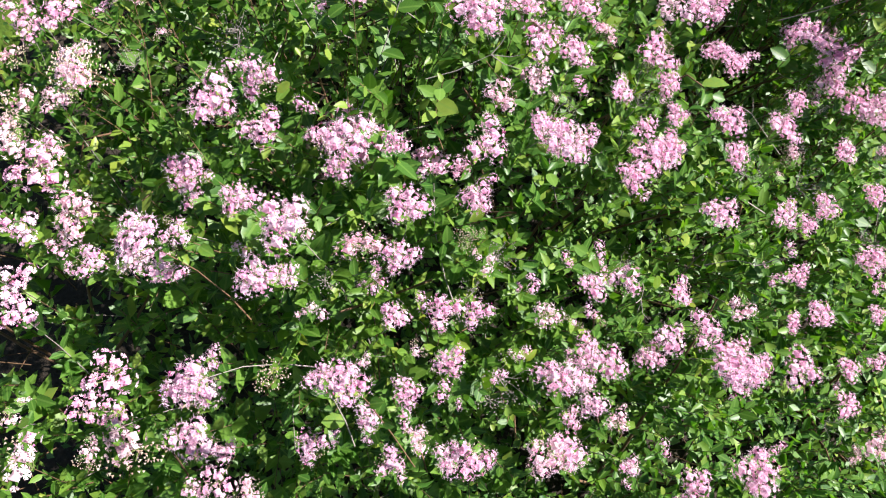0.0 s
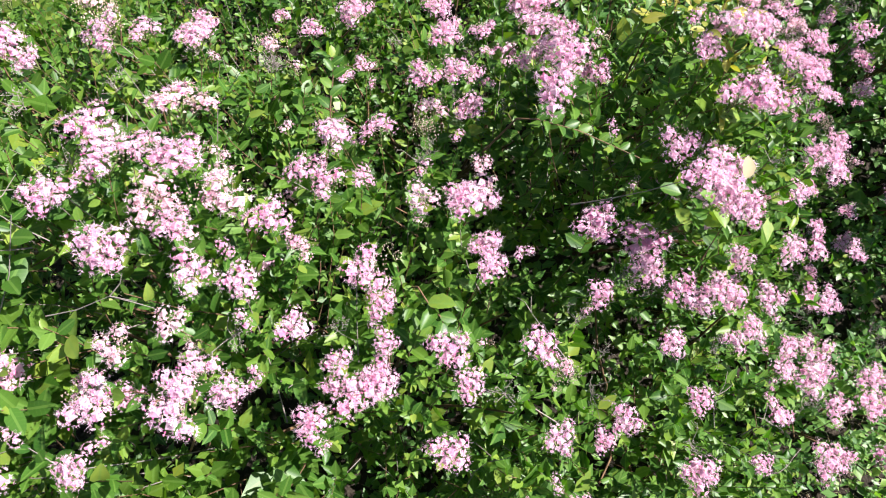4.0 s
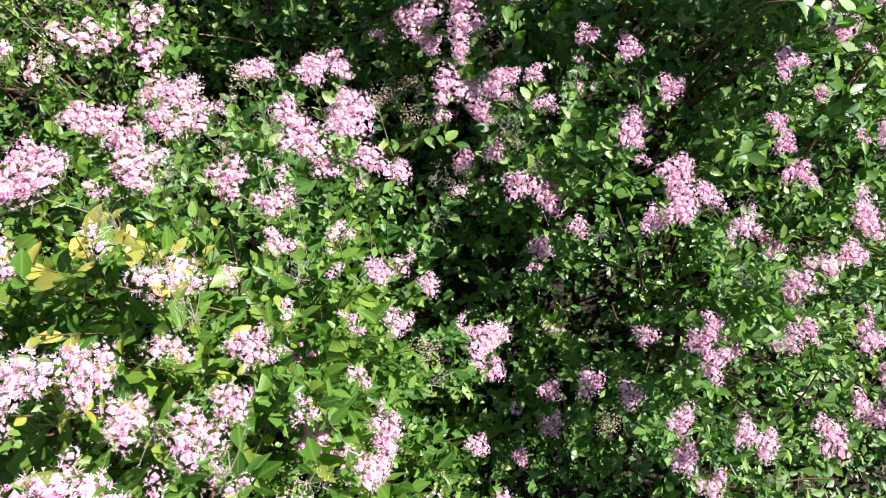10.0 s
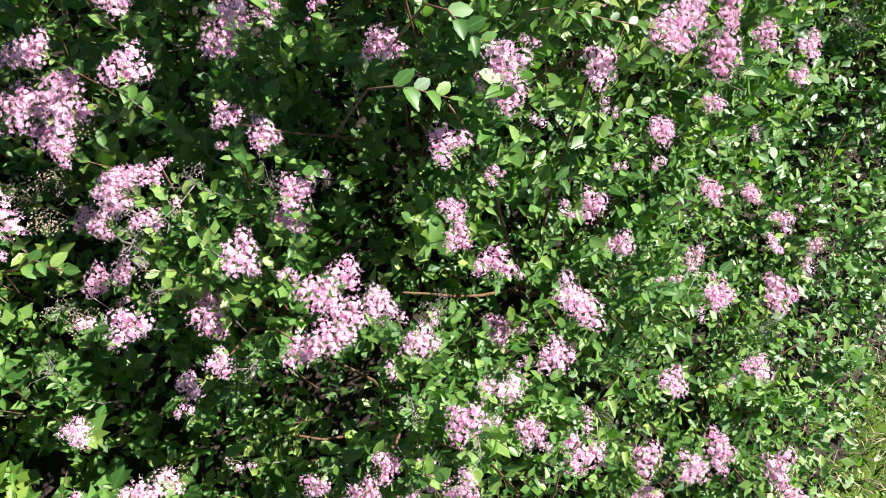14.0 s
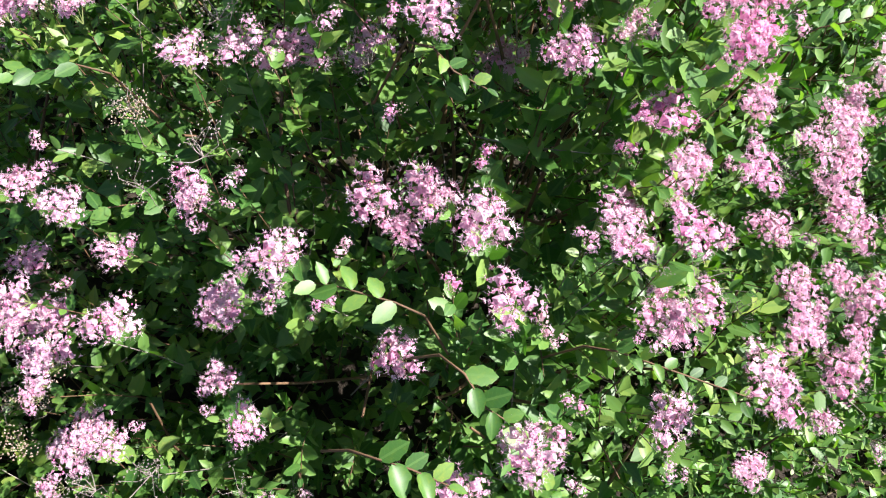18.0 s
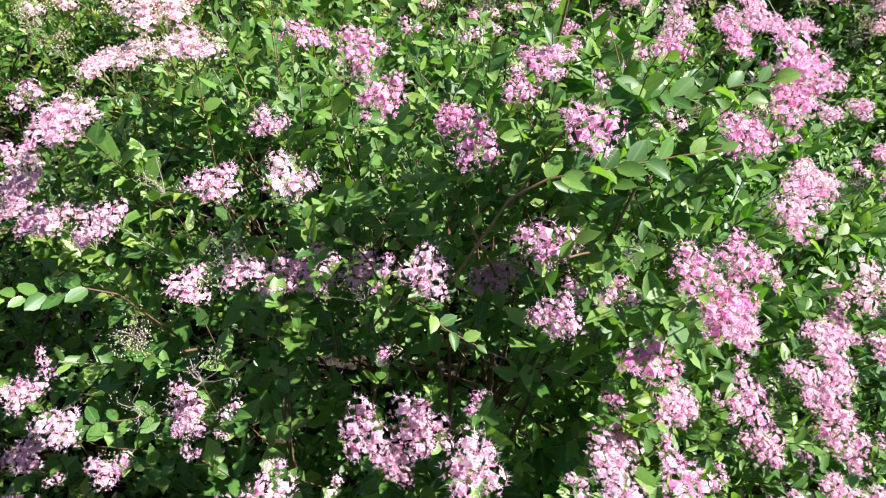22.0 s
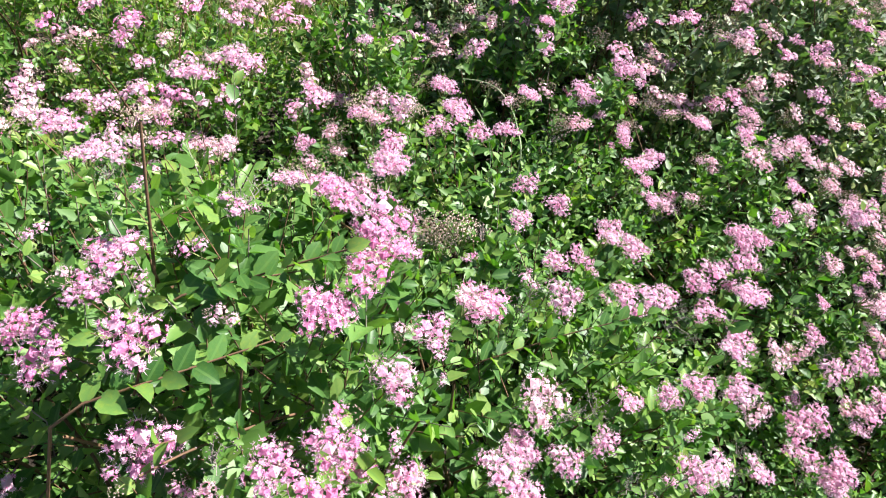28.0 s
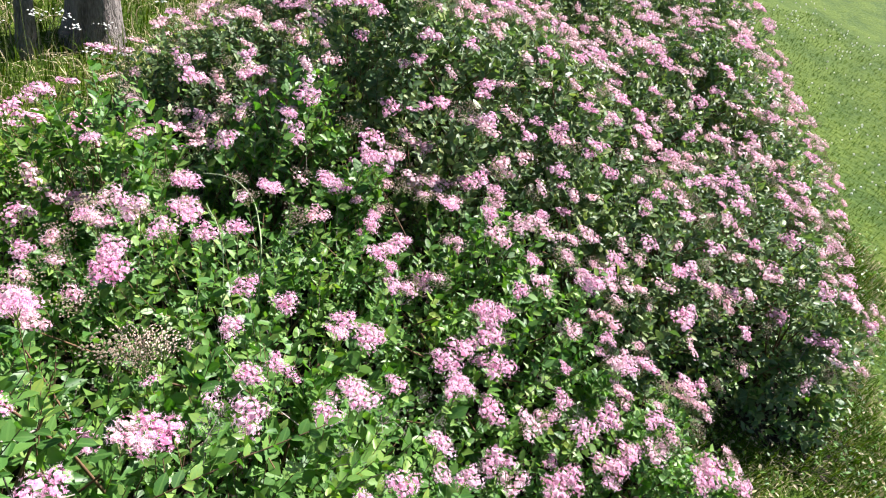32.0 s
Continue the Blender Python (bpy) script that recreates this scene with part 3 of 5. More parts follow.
def dried_head(name, seed):
    """Last year's flower head: grey forked stalks with a few husks."""
    r = np.random.default_rng(seed)
    heap = Heap()
    for k in range(9):
        tip = np.array([r.normal(0, 0.014), r.normal(0, 0.014), r.uniform(-0.005, 0.008)])
        v, f = tube([(0, 0, -0.026), tip * 0.35 + (r.normal(0, 0.004), r.normal(0, 0.004), -0.014), tip * 0.8 + r.normal(0, 0.003, 3), tip], (0.0006, 0.0004, 0.0003, 0.0002), 3)
        heap.add(v, np.concatenate([f[:, [0, 1, 2]], f[:, [0, 2, 3]]]))
        for _ in range(7):
            heap.add(BEAD_V * r.uniform(0.0007, 0.0015) + tip + r.normal(0, 0.005, 3), BEAD_F)
    return heap.mesh(name, [DEAD], smooth=False)


def head_set(name, seed, mats, open_share):
    """Full, small and plain meshes of one kind of flower head."""
    return [
        [head_mesh(name, seed + k, mats, (5, 6, 7, 6)[k], open_share) for k in range(4)],
        [head_mesh(name, seed + 10 + k, mats, (2, 3, 2)[k], open_share, 18) for k in range(3)],
        [head_mesh(name, seed + 20 + k, mats, (4, 5, 6)[k], open_share, 11, False) for k in range(3)],
    ]


HEAD_KINDS = [
    head_set("flower_head_mesh", 11, (PETAL, CENTRE, STAMEN), 0.86),
    head_set("pale_head_mesh", 41, (PETAL_PALE, CENTRE, STAMEN), 0.66),
    head_set("seed_head_mesh", 71, (PETAL_PALE, CENTRE, STAMEN), 0.0),
    head_set("deep_head_mesh", 101, (PETAL_DEEP, CENTRE, STAMEN), 0.93),
    [[dried_head("dried_head_mesh", 131 + k) for k in range(4)]] * 3,
]
HEAD_LABELS = ["fluffy pink flower head in full bloom", "pale pink flower head going over", "beige-brown flower head of closed beads", "deep pink flower head in bloom", "dry grey flower head of last year"]

# flower heads that stand out, by shrub: x, y, z, size, kind
HEADS = {}


def heads(shrub, rows):
    HEADS.setdefault(shrub, []).extend(rows)


heads(0, [(-2.024, -1.044, 1.189, 1.00, 0), (-2.078, -1.107, 1.099, 1.00, 0), (-2.072, -1.241, 1.247, 0.93, 0), (-1.961, -1.260, 1.162, 0.87, 0), (-1.843, -1.378, 1.179, 0.81, 0), (-1.784, -1.156, 1.148, 0.90, 0), (-1.597, -1.043, 1.147, 0.90, 0), (-1.726, -1.274, 1.052, 0.81, 0), (-1.485, -0.953, 1.110, 0.81, 0), (-1.543, -1.345, 0.940, 1.05, 0), (-1.948, -0.874, 1.282, 0.97, 0), (-1.922, -0.905, 1.291, 1.02, 0), (-1.780, -0.837, 1.180, 0.86, 0), (-1.865, -0.904, 1.241, 1.02, 0), (-1.656, -0.754, 1.147, 1.02, 0), (-1.836, -0.486, 0.732, 0.80, 0), (-1.499, -0.610, 0.957, 0.98, 0), (-1.676, -0.689, 0.907, 0.80, 0), (-1.608, -0.901, 1.140, 0.93, 0)])
heads(0, [(-1.981, -1.005, 1.168, 0.91, 0), (-1.977, -1.052, 1.129, 0.85, 0), (-1.897, -1.047, 1.100, 0.88, 0), (-1.838, -1.042, 1.080, 1.00, 0), (-1.747, -1.043, 1.017, 0.88, 0), (-1.595, -1.013, 1.100, 0.84, 0), (-1.584, -1.071, 1.172, 0.97, 0), (-1.490, -0.630, 1.010, 0.97, 0), (-1.953, -0.303, 0.749, 1.03, 0), (-1.689, -0.733, 0.950, 0.97, 0), (-1.551, -0.669, 0.853, 1.01, 0), (-1.570, -0.834, 0.929, 0.88, 0), (-2.074, -1.373, 0.939, 1.07, 0), (-2.089, -1.449, 0.879, 1.14, 0), (-2.102, -1.227, 1.040, 0.88, 0), (-1.939, -1.179, 1.129, 0.67, 1), (-1.896, -1.278, 1.069, 0.50, 1), (-1.854, -1.084, 1.187, 0.96, 0), (-1.802, -1.090, 1.182, 0.64, 0)])
heads(0, [(-1.751, -1.112, 1.163, 0.54, 0), (-1.839, -1.201, 1.122, 0.77, 1), (-1.792, -1.284, 1.062, 0.69, 0), (-1.710, -1.336, 1.010, 0.85, 0), (-1.770, -1.375, 0.983, 0.74, 0), (-1.788, -1.475, 0.872, 0.76, 0), (-1.907, -1.457, 0.897, 0.95, 0), (-1.654, -1.474, 0.842, 1.15, 0), (-1.488, -1.464, 0.773, 1.35, 0), (-1.617, -0.970, 1.152, 0.72, 1), (-1.550, -1.038, 1.112, 0.74, 0), (-1.483, -1.256, 0.966, 0.60, 1), (-1.570, -1.265, 1.002, 0.70, 1), (-1.700, -0.895, 1.185, 1.08, 0), (-1.995, -1.207, 1.100, 0.57, 1), (-1.667, -1.211, 1.088, 0.57, 1), (-1.885, -0.480, 0.988, 0.99, 0), (-1.774, -0.413, 0.910, 1.02, 0), (-1.852, -0.243, 0.711, 1.03, 0)])
heads(0, [(-1.694, -0.641, 1.091, 1.34, 1), (-1.767, -0.727, 1.157, 1.15, 0), (-1.599, -0.789, 1.122, 1.35, 1), (-1.683, -1.064, 1.157, 1.02, 0), (-1.925, -0.805, 1.190, 0.82, 0), (-1.906, -0.918, 1.209, 0.54, 0), (-1.731, -0.771, 1.167, 1.02, 0), (-1.614, -0.733, 1.107, 0.50, 1), (-1.665, -0.820, 1.157, 0.99, 1), (-1.634, -0.855, 1.157, 0.75, 0), (-1.540, -0.811, 1.104, 0.92, 0), (-1.493, -0.844, 1.088, 0.69, 1), (-1.554, -0.909, 1.125, 0.86, 0), (-1.916, -1.047, 1.194, 0.53, 0), (-1.668, -1.005, 1.168, 0.79, 1), (-1.695, -1.137, 1.137, 0.70, 0), (-1.788, -1.217, 1.117, 0.74, 0), (-1.821, -1.250, 1.097, 0.55, 0), (-1.705, -1.187, 1.115, 0.62, 2)])
heads(0, [(-1.681, -1.274, 1.049, 0.67, 0), (-1.553, -1.193, 1.044, 0.50, 0), (-1.498, -1.168, 1.035, 0.55, 0), (-1.501, -1.216, 1.003, 0.80, 0), (-1.492, -1.305, 0.937, 0.74, 0), (-2.271, -0.810, 0.999, 0.59, 0), (-2.120, -0.930, 1.134, 0.50, 1), (-2.043, -1.120, 1.130, 0.50, 0), (-2.223, -1.209, 0.993, 0.71, 0), (-2.142, -1.213, 1.025, 0.73, 1), (-2.086, -1.175, 1.081, 0.57, 1), (-1.758, -1.324, 1.028, 0.56, 1), (-2.045, -1.344, 0.975, 0.55, 0), (-2.010, -1.531, 0.794, 0.71, 1), (-1.963, -1.361, 0.987, 0.82, 2), (-1.888, -1.364, 0.997, 0.69, 0), (-1.838, -1.348, 1.015, 0.56, 1), (-1.824, -1.414, 0.951, 0.72, 0)])
heads(0, [(-1.767, -1.413, 0.941, 0.61, 0), (-1.748, -1.445, 0.902, 0.63, 1), (-1.713, -1.372, 0.966, 0.59, 0), (-1.639, -1.350, 0.967, 0.50, 0), (-1.599, -1.317, 0.978, 0.50, 0), (-1.503, -1.345, 0.906, 0.79, 0), (-1.600, -1.225, 1.045, 0.50, 0), (-1.458, -1.385, 0.844, 0.84, 0), (-1.532, -1.469, 0.793, 1.14, 1), (-1.520, -0.418, 0.829, 0.69, 0), (-1.600, -0.441, 0.881, 0.60, 1), (-1.684, -0.329, 0.786, 1.02, 1), (-1.521, -0.719, 1.054, 0.71, 0), (-1.483, -0.732, 1.042, 0.81, 0), (-1.553, -0.639, 1.026, 0.56, 1)])
heads(1, [(-1.290, -0.950, 1.041, 0.96, 0), (-1.441, -1.197, 0.966, 0.86, 0), (-1.241, -0.767, 0.941, 0.91, 0), (-1.157, -0.928, 0.975, 1.04, 0), (-1.407, -0.864, 1.069, 1.01, 0), (-1.041, -0.805, 0.846, 0.90, 0), (-1.105, -1.044, 0.877, 0.87, 0), (-0.990, -1.008, 0.821, 1.02, 0), (-1.385, -1.001, 1.014, 1.00, 0), (-1.456, -1.063, 1.061, 0.86, 0), (-1.278, -1.078, 0.971, 0.88, 0), (-1.296, -1.260, 0.922, 0.93, 0), (-1.082, -0.736, 0.967, 0.90, 0), (-1.292, -0.741, 1.050, 0.92, 0), (-1.178, -0.599, 1.124, 0.96, 0), (-1.438, -0.558, 0.899, 0.91, 0), (-1.179, -1.318, 0.805, 1.35, 0), (-0.982, -1.291, 0.680, 1.35, 0)])
heads(1, [(-1.452, -1.317, 0.904, 0.99, 0), (-1.237, -0.814, 0.983, 0.82, 0), (-1.294, -0.540, 0.859, 0.54, 0), (-1.354, -0.659, 0.963, 0.54, 0), (-1.347, -0.719, 0.989, 0.81, 1), (-1.265, -0.687, 0.944, 1.16, 0), (-1.430, -0.986, 1.061, 0.67, 0), (-1.259, -0.993, 0.999, 0.74, 0), (-1.343, -1.209, 0.950, 0.74, 0), (-1.349, -1.276, 0.910, 1.03, 0), (-1.206, -1.221, 0.882, 0.82, 1), (-1.139, -1.163, 0.875, 0.56, 0), (-1.070, -1.144, 0.839, 0.74, 0), (-1.116, -1.115, 0.888, 0.56, 0), (-0.936, -1.187, 0.690, 1.04, 0), (-1.060, -1.222, 0.787, 0.77, 0), (-1.357, -0.536, 0.874, 0.96, 2), (-1.349, -0.462, 0.821, 0.86, 1), (-1.188, -0.778, 0.948, 0.57, 0)])
heads(1, [(-1.376, -1.304, 0.890, 0.83, 0), (-1.404, -1.406, 0.809, 0.65, 1), (-1.434, -0.704, 1.015, 0.65, 0), (-1.257, -0.608, 0.891, 0.64, 1), (-1.378, -0.826, 1.032, 0.61, 2), (-1.389, -0.904, 1.051, 0.65, 0), (-1.374, -0.950, 1.044, 0.65, 0), (-1.240, -0.930, 0.995, 0.50, 1), (-1.111, -0.951, 0.917, 0.70, 1)])
heads(2, [(-0.955, -0.754, 0.838, 0.92, 0), (-1.051, -0.684, 0.879, 0.97, 0), (-0.881, -0.657, 0.796, 0.82, 0), (-0.976, -0.713, 1.136, 0.94, 0), (-1.159, -0.333, 0.835, 0.83, 0), (-0.905, -0.563, 1.100, 0.97, 0), (-0.872, -0.455, 1.104, 0.89, 0), (-0.850, -0.340, 0.961, 1.00, 0), (-0.828, -0.180, 0.878, 0.98, 0), (-0.707, -0.497, 0.712, 1.04, 0), (-0.540, -0.610, 0.649, 1.01, 0), (-0.764, -0.758, 0.737, 0.97, 0), (-0.682, -0.681, 0.800, 0.97, 0), (-0.767, -0.662, 1.085, 0.80, 0), (-0.783, -0.504, 1.079, 0.85, 0), (-0.695, -0.751, 0.740, 0.85, 0), (-1.156, -0.545, 1.112, 0.97, 0), (-1.042, -0.329, 1.059, 0.89, 0)])
heads(2, [(-0.909, -0.462, 1.127, 1.01, 0), (-0.931, -0.726, 1.113, 0.93, 0), (-0.786, -0.725, 0.723, 0.81, 0), (-0.462, -0.615, 0.651, 0.81, 0), (-0.538, -0.727, 0.667, 0.92, 0), (-0.978, -0.721, 0.890, 1.35, 0), (-0.887, -0.776, 0.815, 1.03, 0), (-1.123, -0.416, 0.961, 1.35, 0), (-0.826, -0.363, 1.078, 0.91, 1), (-0.993, -0.342, 1.054, 0.77, 0), (-0.971, -0.443, 1.104, 0.61, 0), (-0.808, -0.430, 1.093, 0.66, 1), (-0.748, -0.421, 1.047, 0.70, 0), (-0.815, -0.549, 1.075, 0.58, 0), (-0.631, -0.542, 0.872, 0.76, 0), (-0.774, -0.346, 1.030, 0.56, 0), (-0.721, -0.373, 0.997, 0.57, 1), (-0.945, -0.237, 0.967, 0.55, 0)])
heads(2, [(-0.758, -0.547, 1.029, 0.53, 0), (-0.630, -0.280, 0.810, 0.68, 0), (-0.601, -0.354, 0.815, 0.67, 0), (-0.890, -0.637, 1.017, 1.27, 0), (-0.829, -0.676, 0.954, 1.00, 0), (-0.969, -0.616, 1.033, 0.92, 0), (-0.831, -0.771, 0.814, 1.05, 0), (-1.061, -0.579, 0.992, 0.54, 0), (-1.129, -0.342, 0.921, 1.02, 0), (-1.148, -0.384, 0.918, 0.89, 0), (-1.189, -0.376, 0.856, 0.68, 0), (-0.893, -0.331, 1.073, 0.54, 0), (-0.834, -0.493, 1.106, 0.66, 0), (-0.871, -0.525, 1.103, 0.50, 0), (-0.711, -0.576, 0.971, 0.77, 0), (-0.747, -0.637, 0.953, 0.77, 0)])
heads(2, [(-0.901, -0.680, 0.967, 0.74, 1), (-0.813, -0.730, 0.876, 0.70, 0), (-0.458, -0.505, 0.516, 0.70, 0), (-0.560, -0.377, 0.748, 0.89, 2), (-1.083, -0.417, 1.015, 0.55, 1), (-1.019, -0.652, 0.962, 0.50, 1), (-0.747, -0.183, 0.848, 0.50, 0), (-0.766, -0.214, 0.889, 0.71, 0), (-0.743, -0.287, 0.948, 0.64, 0), (-0.684, -0.234, 0.836, 0.63, 1), (-0.680, -0.304, 0.892, 0.50, 0), (-0.655, -0.378, 0.907, 0.50, 0), (-0.649, -0.433, 0.922, 0.54, 0), (-0.617, -0.496, 0.866, 0.77, 0), (-0.696, -0.484, 0.987, 0.50, 0), (-0.760, -0.472, 1.055, 0.63, 0)])
heads(3, [(-1.551, -0.189, 0.715, 0.97, 0), (-1.342, -0.286, 0.800, 1.02, 0), (-1.557, 0.048, 0.571, 0.95, 0), (-1.356, -0.014, 0.688, 1.02, 0), (-1.531, -0.164, 0.702, 0.89, 0), (-1.323, -0.220, 0.725, 0.89, 0), (-1.315, -0.418, 0.878, 0.90, 0), (-1.210, -0.238, 0.686, 1.04, 0), (-1.174, -0.143, 0.748, 1.35, 0), (-1.164, -0.247, 0.809, 1.35, 0), (-1.134, 0.018, 0.647, 1.00, 0), (-1.170, -0.080, 0.719, 0.93, 0), (-1.550, 0.002, 0.624, 1.35, 0), (-1.219, -0.082, 0.727, 0.67, 1), (-1.358, -0.214, 0.790, 0.95, 0), (-1.263, -0.264, 0.795, 0.91, 0), (-1.370, -0.384, 0.801, 1.20, 0), (-1.278, -0.447, 0.806, 1.14, 0), (-1.135, -0.121, 0.739, 1.35, 0)])
heads(3, [(-1.601, 0.027, 0.591, 1.03, 0), (-1.483, -0.039, 0.679, 1.04, 0), (-1.630, -0.224, 0.692, 0.91, 0), (-1.491, -0.362, 0.785, 0.71, 0), (-1.276, -0.377, 0.806, 0.67, 0)])
heads(4, [(-0.648, -0.077, 0.727, 0.95, 0), (-0.602, -0.061, 0.653, 0.92, 0), (-0.727, -0.046, 0.617, 0.88, 0), (-0.535, -0.208, 0.448, 0.80, 0), (-0.428, -0.317, 0.495, 1.03, 0), (-0.523, 0.041, 0.763, 1.05, 0), (-0.919, -0.061, 0.788, 0.98, 0), (-0.446, -0.348, 0.502, 0.93, 0), (-0.960, 0.040, 0.701, 0.94, 0), (-0.854, 0.157, 0.600, 1.04, 0), (-0.697, -0.015, 0.720, 0.88, 0), (-0.768, 0.172, 0.570, 1.31, 0), (-0.675, 0.029, 0.675, 1.35, 0), (-0.609, 0.185, 0.490, 1.35, 2), (-0.642, 0.121, 0.563, 0.78, 2), (-0.569, 0.127, 0.497, 0.97, 2), (-0.596, -0.247, 0.734, 0.61, 0)])
heads(4, [(-0.405, -0.367, 0.425, 0.84, 0), (-0.489, -0.313, 0.582, 0.54, 0), (-1.008, -0.072, 0.760, 0.96, 0), (-0.749, -0.070, 0.774, 1.27, 0), (-0.869, 0.109, 0.655, 1.02, 1), (-1.017, 0.060, 0.659, 0.89, 1), (-0.952, 0.083, 0.663, 0.73, 1), (-0.970, -0.030, 0.750, 0.80, 0), (-0.905, -0.009, 0.752, 0.65, 0), (-0.768, 0.228, 0.512, 0.90, 0), (-0.697, 0.085, 0.638, 0.70, 0), (-0.764, -0.145, 0.822, 0.61, 0), (-0.494, -0.055, 0.564, 0.77, 1), (-0.397, -0.294, 0.448, 0.73, 1), (-0.349, -0.437, 0.311, 0.50, 0)])
heads(5, [(-0.397, -0.094, 0.677, 1.00, 0), (-0.343, -0.165, 0.568, 0.85, 0), (-0.166, 0.045, 0.775, 0.98, 0), (-0.406, 0.137, 0.648, 0.90, 0), (-0.314, -0.067, 0.550, 1.04, 0), (-0.105, -0.044, 0.669, 0.90, 0), (-0.203, 0.157, 0.722, 0.85, 0), (-0.178, -0.150, 0.683, 0.90, 0), (-0.425, 0.006, 0.601, 0.81, 0), (-0.474, 0.009, 0.552, 0.81, 0), (-0.177, 0.051, 0.654, 0.94, 0), (-0.425, 0.109, 0.646, 0.97, 0), (-0.363, 0.122, 0.679, 0.70, 0), (-0.312, 0.039, 0.768, 0.51, 1), (-0.290, -0.150, 0.633, 0.74, 0), (-0.145, -0.076, 0.711, 1.14, 0), (-0.235, -0.035, 0.775, 0.99, 0), (-0.360, 0.037, 0.723, 0.73, 0), (-0.126, 0.082, 0.735, 0.50, 1)])
heads(6, [(-0.143, -0.140, 0.703, 1.00, 0), (-0.010, -0.152, 0.668, 0.84, 0), (-0.107, -0.349, 0.666, 0.98, 0), (-0.246, -0.399, 0.489, 0.91, 0), (0.164, -0.115, 0.459, 0.96, 0), (-0.008, -0.341, 0.556, 1.03, 0), (0.217, -0.336, 0.624, 1.01, 0), (-0.161, -0.417, 0.470, 0.93, 0), (-0.112, -0.110, 0.664, 0.95, 0), (-0.105, -0.469, 0.554, 0.93, 0), (0.065, -0.511, 0.510, 0.94, 0), (-0.061, -0.087, 0.659, 0.87, 0), (0.175, -0.298, 0.517, 0.87, 0), (0.210, -0.440, 0.579, 0.80, 0), (-0.172, -0.331, 0.598, 0.73, 0), (0.189, -0.192, 0.656, 0.93, 0), (0.089, -0.236, 0.718, 1.02, 1), (-0.066, -0.532, 0.466, 0.90, 0), (0.003, -0.489, 0.555, 0.88, 0)])
heads(6, [(-0.303, -0.289, 0.440, 0.60, 1), (0.238, -0.297, 0.599, 0.58, 0), (-0.057, -0.189, 0.707, 0.50, 0), (0.198, -0.479, 0.485, 0.79, 0), (-0.277, -0.468, 0.331, 0.83, 0), (-0.076, -0.386, 0.637, 0.94, 0), (0.008, -0.581, 0.406, 1.06, 0), (-0.291, -0.402, 0.385, 0.81, 0), (0.020, -0.353, 0.696, 0.76, 0), (0.022, -0.272, 0.732, 0.95, 0), (-0.203, -0.470, 0.447, 0.89, 2)])
heads(7, [(0.135, 0.152, 0.808, 1.01, 0), (0.279, 0.028, 0.684, 0.84, 0), (0.091, 0.126, 0.945, 0.86, 0), (0.043, 0.096, 0.782, 0.92, 0), (0.271, 0.188, 0.816, 1.02, 0), (0.451, 0.162, 0.647, 0.87, 0), (0.055, -0.020, 0.725, 0.81, 0), (-0.035, 0.226, 0.825, 0.97, 0), (0.039, 0.342, 0.953, 1.03, 0), (0.066, 0.259, 0.969, 0.88, 0), (0.240, 0.342, 0.987, 1.03, 3), (-0.019, 0.391, 0.910, 1.00, 0), (0.177, 0.369, 0.946, 0.88, 0), (0.274, 0.292, 0.909, 0.82, 0), (0.424, 0.349, 0.843, 0.89, 0), (0.180, 0.327, 0.971, 0.92, 0), (0.431, 0.299, 0.832, 1.00, 0), (0.118, -0.043, 0.650, 0.94, 0), (0.104, 0.055, 0.759, 0.50, 0)])
heads(7, [(0.276, 0.136, 0.805, 0.50, 0), (0.230, 0.244, 0.911, 0.50, 0), (0.308, 0.369, 0.916, 0.50, 0), (0.431, 0.277, 0.749, 1.16, 0), (0.012, 0.281, 0.930, 0.50, 3), (0.028, 0.394, 0.980, 0.50, 3), (-0.098, 0.321, 0.900, 0.50, 1), (0.142, 0.184, 0.896, 0.50, 0), (-0.114, 0.271, 0.855, 0.50, 3), (-0.003, 0.358, 0.960, 0.50, 1), (0.104, 0.243, 0.932, 0.50, 1), (0.078, 0.143, 0.857, 0.50, 0), (0.167, 0.106, 0.815, 0.50, 0), (0.399, 0.153, 0.714, 0.50, 0), (0.055, 0.027, 0.712, 0.67, 0), (0.322, 0.079, 0.714, 0.50, 1)])
heads(8, [(0.091, 0.454, 1.081, 0.85, 0), (0.218, 0.607, 0.848, 0.82, 0), (0.257, 0.503, 1.127, 0.89, 3), (-0.032, 0.486, 1.069, 0.90, 0), (0.097, 0.578, 1.204, 1.05, 3), (0.090, 0.540, 1.063, 1.02, 3), (0.304, 0.672, 1.196, 0.86, 3), (0.252, 0.611, 1.177, 0.95, 3), (0.409, 0.484, 0.939, 0.83, 0), (0.059, 0.690, 1.171, 0.90, 3), (0.006, 0.612, 1.123, 1.00, 3), (0.344, 0.880, 1.105, 0.83, 0), (0.244, 1.022, 0.931, 0.90, 0), (0.291, 0.643, 1.194, 0.81, 3), (0.392, 0.846, 0.827, 0.84, 0), (0.415, 0.438, 0.823, 0.91, 0), (0.201, 0.450, 1.018, 1.00, 3), (0.256, 0.438, 0.916, 1.02, 0), (0.205, 0.487, 1.137, 0.83, 3)])
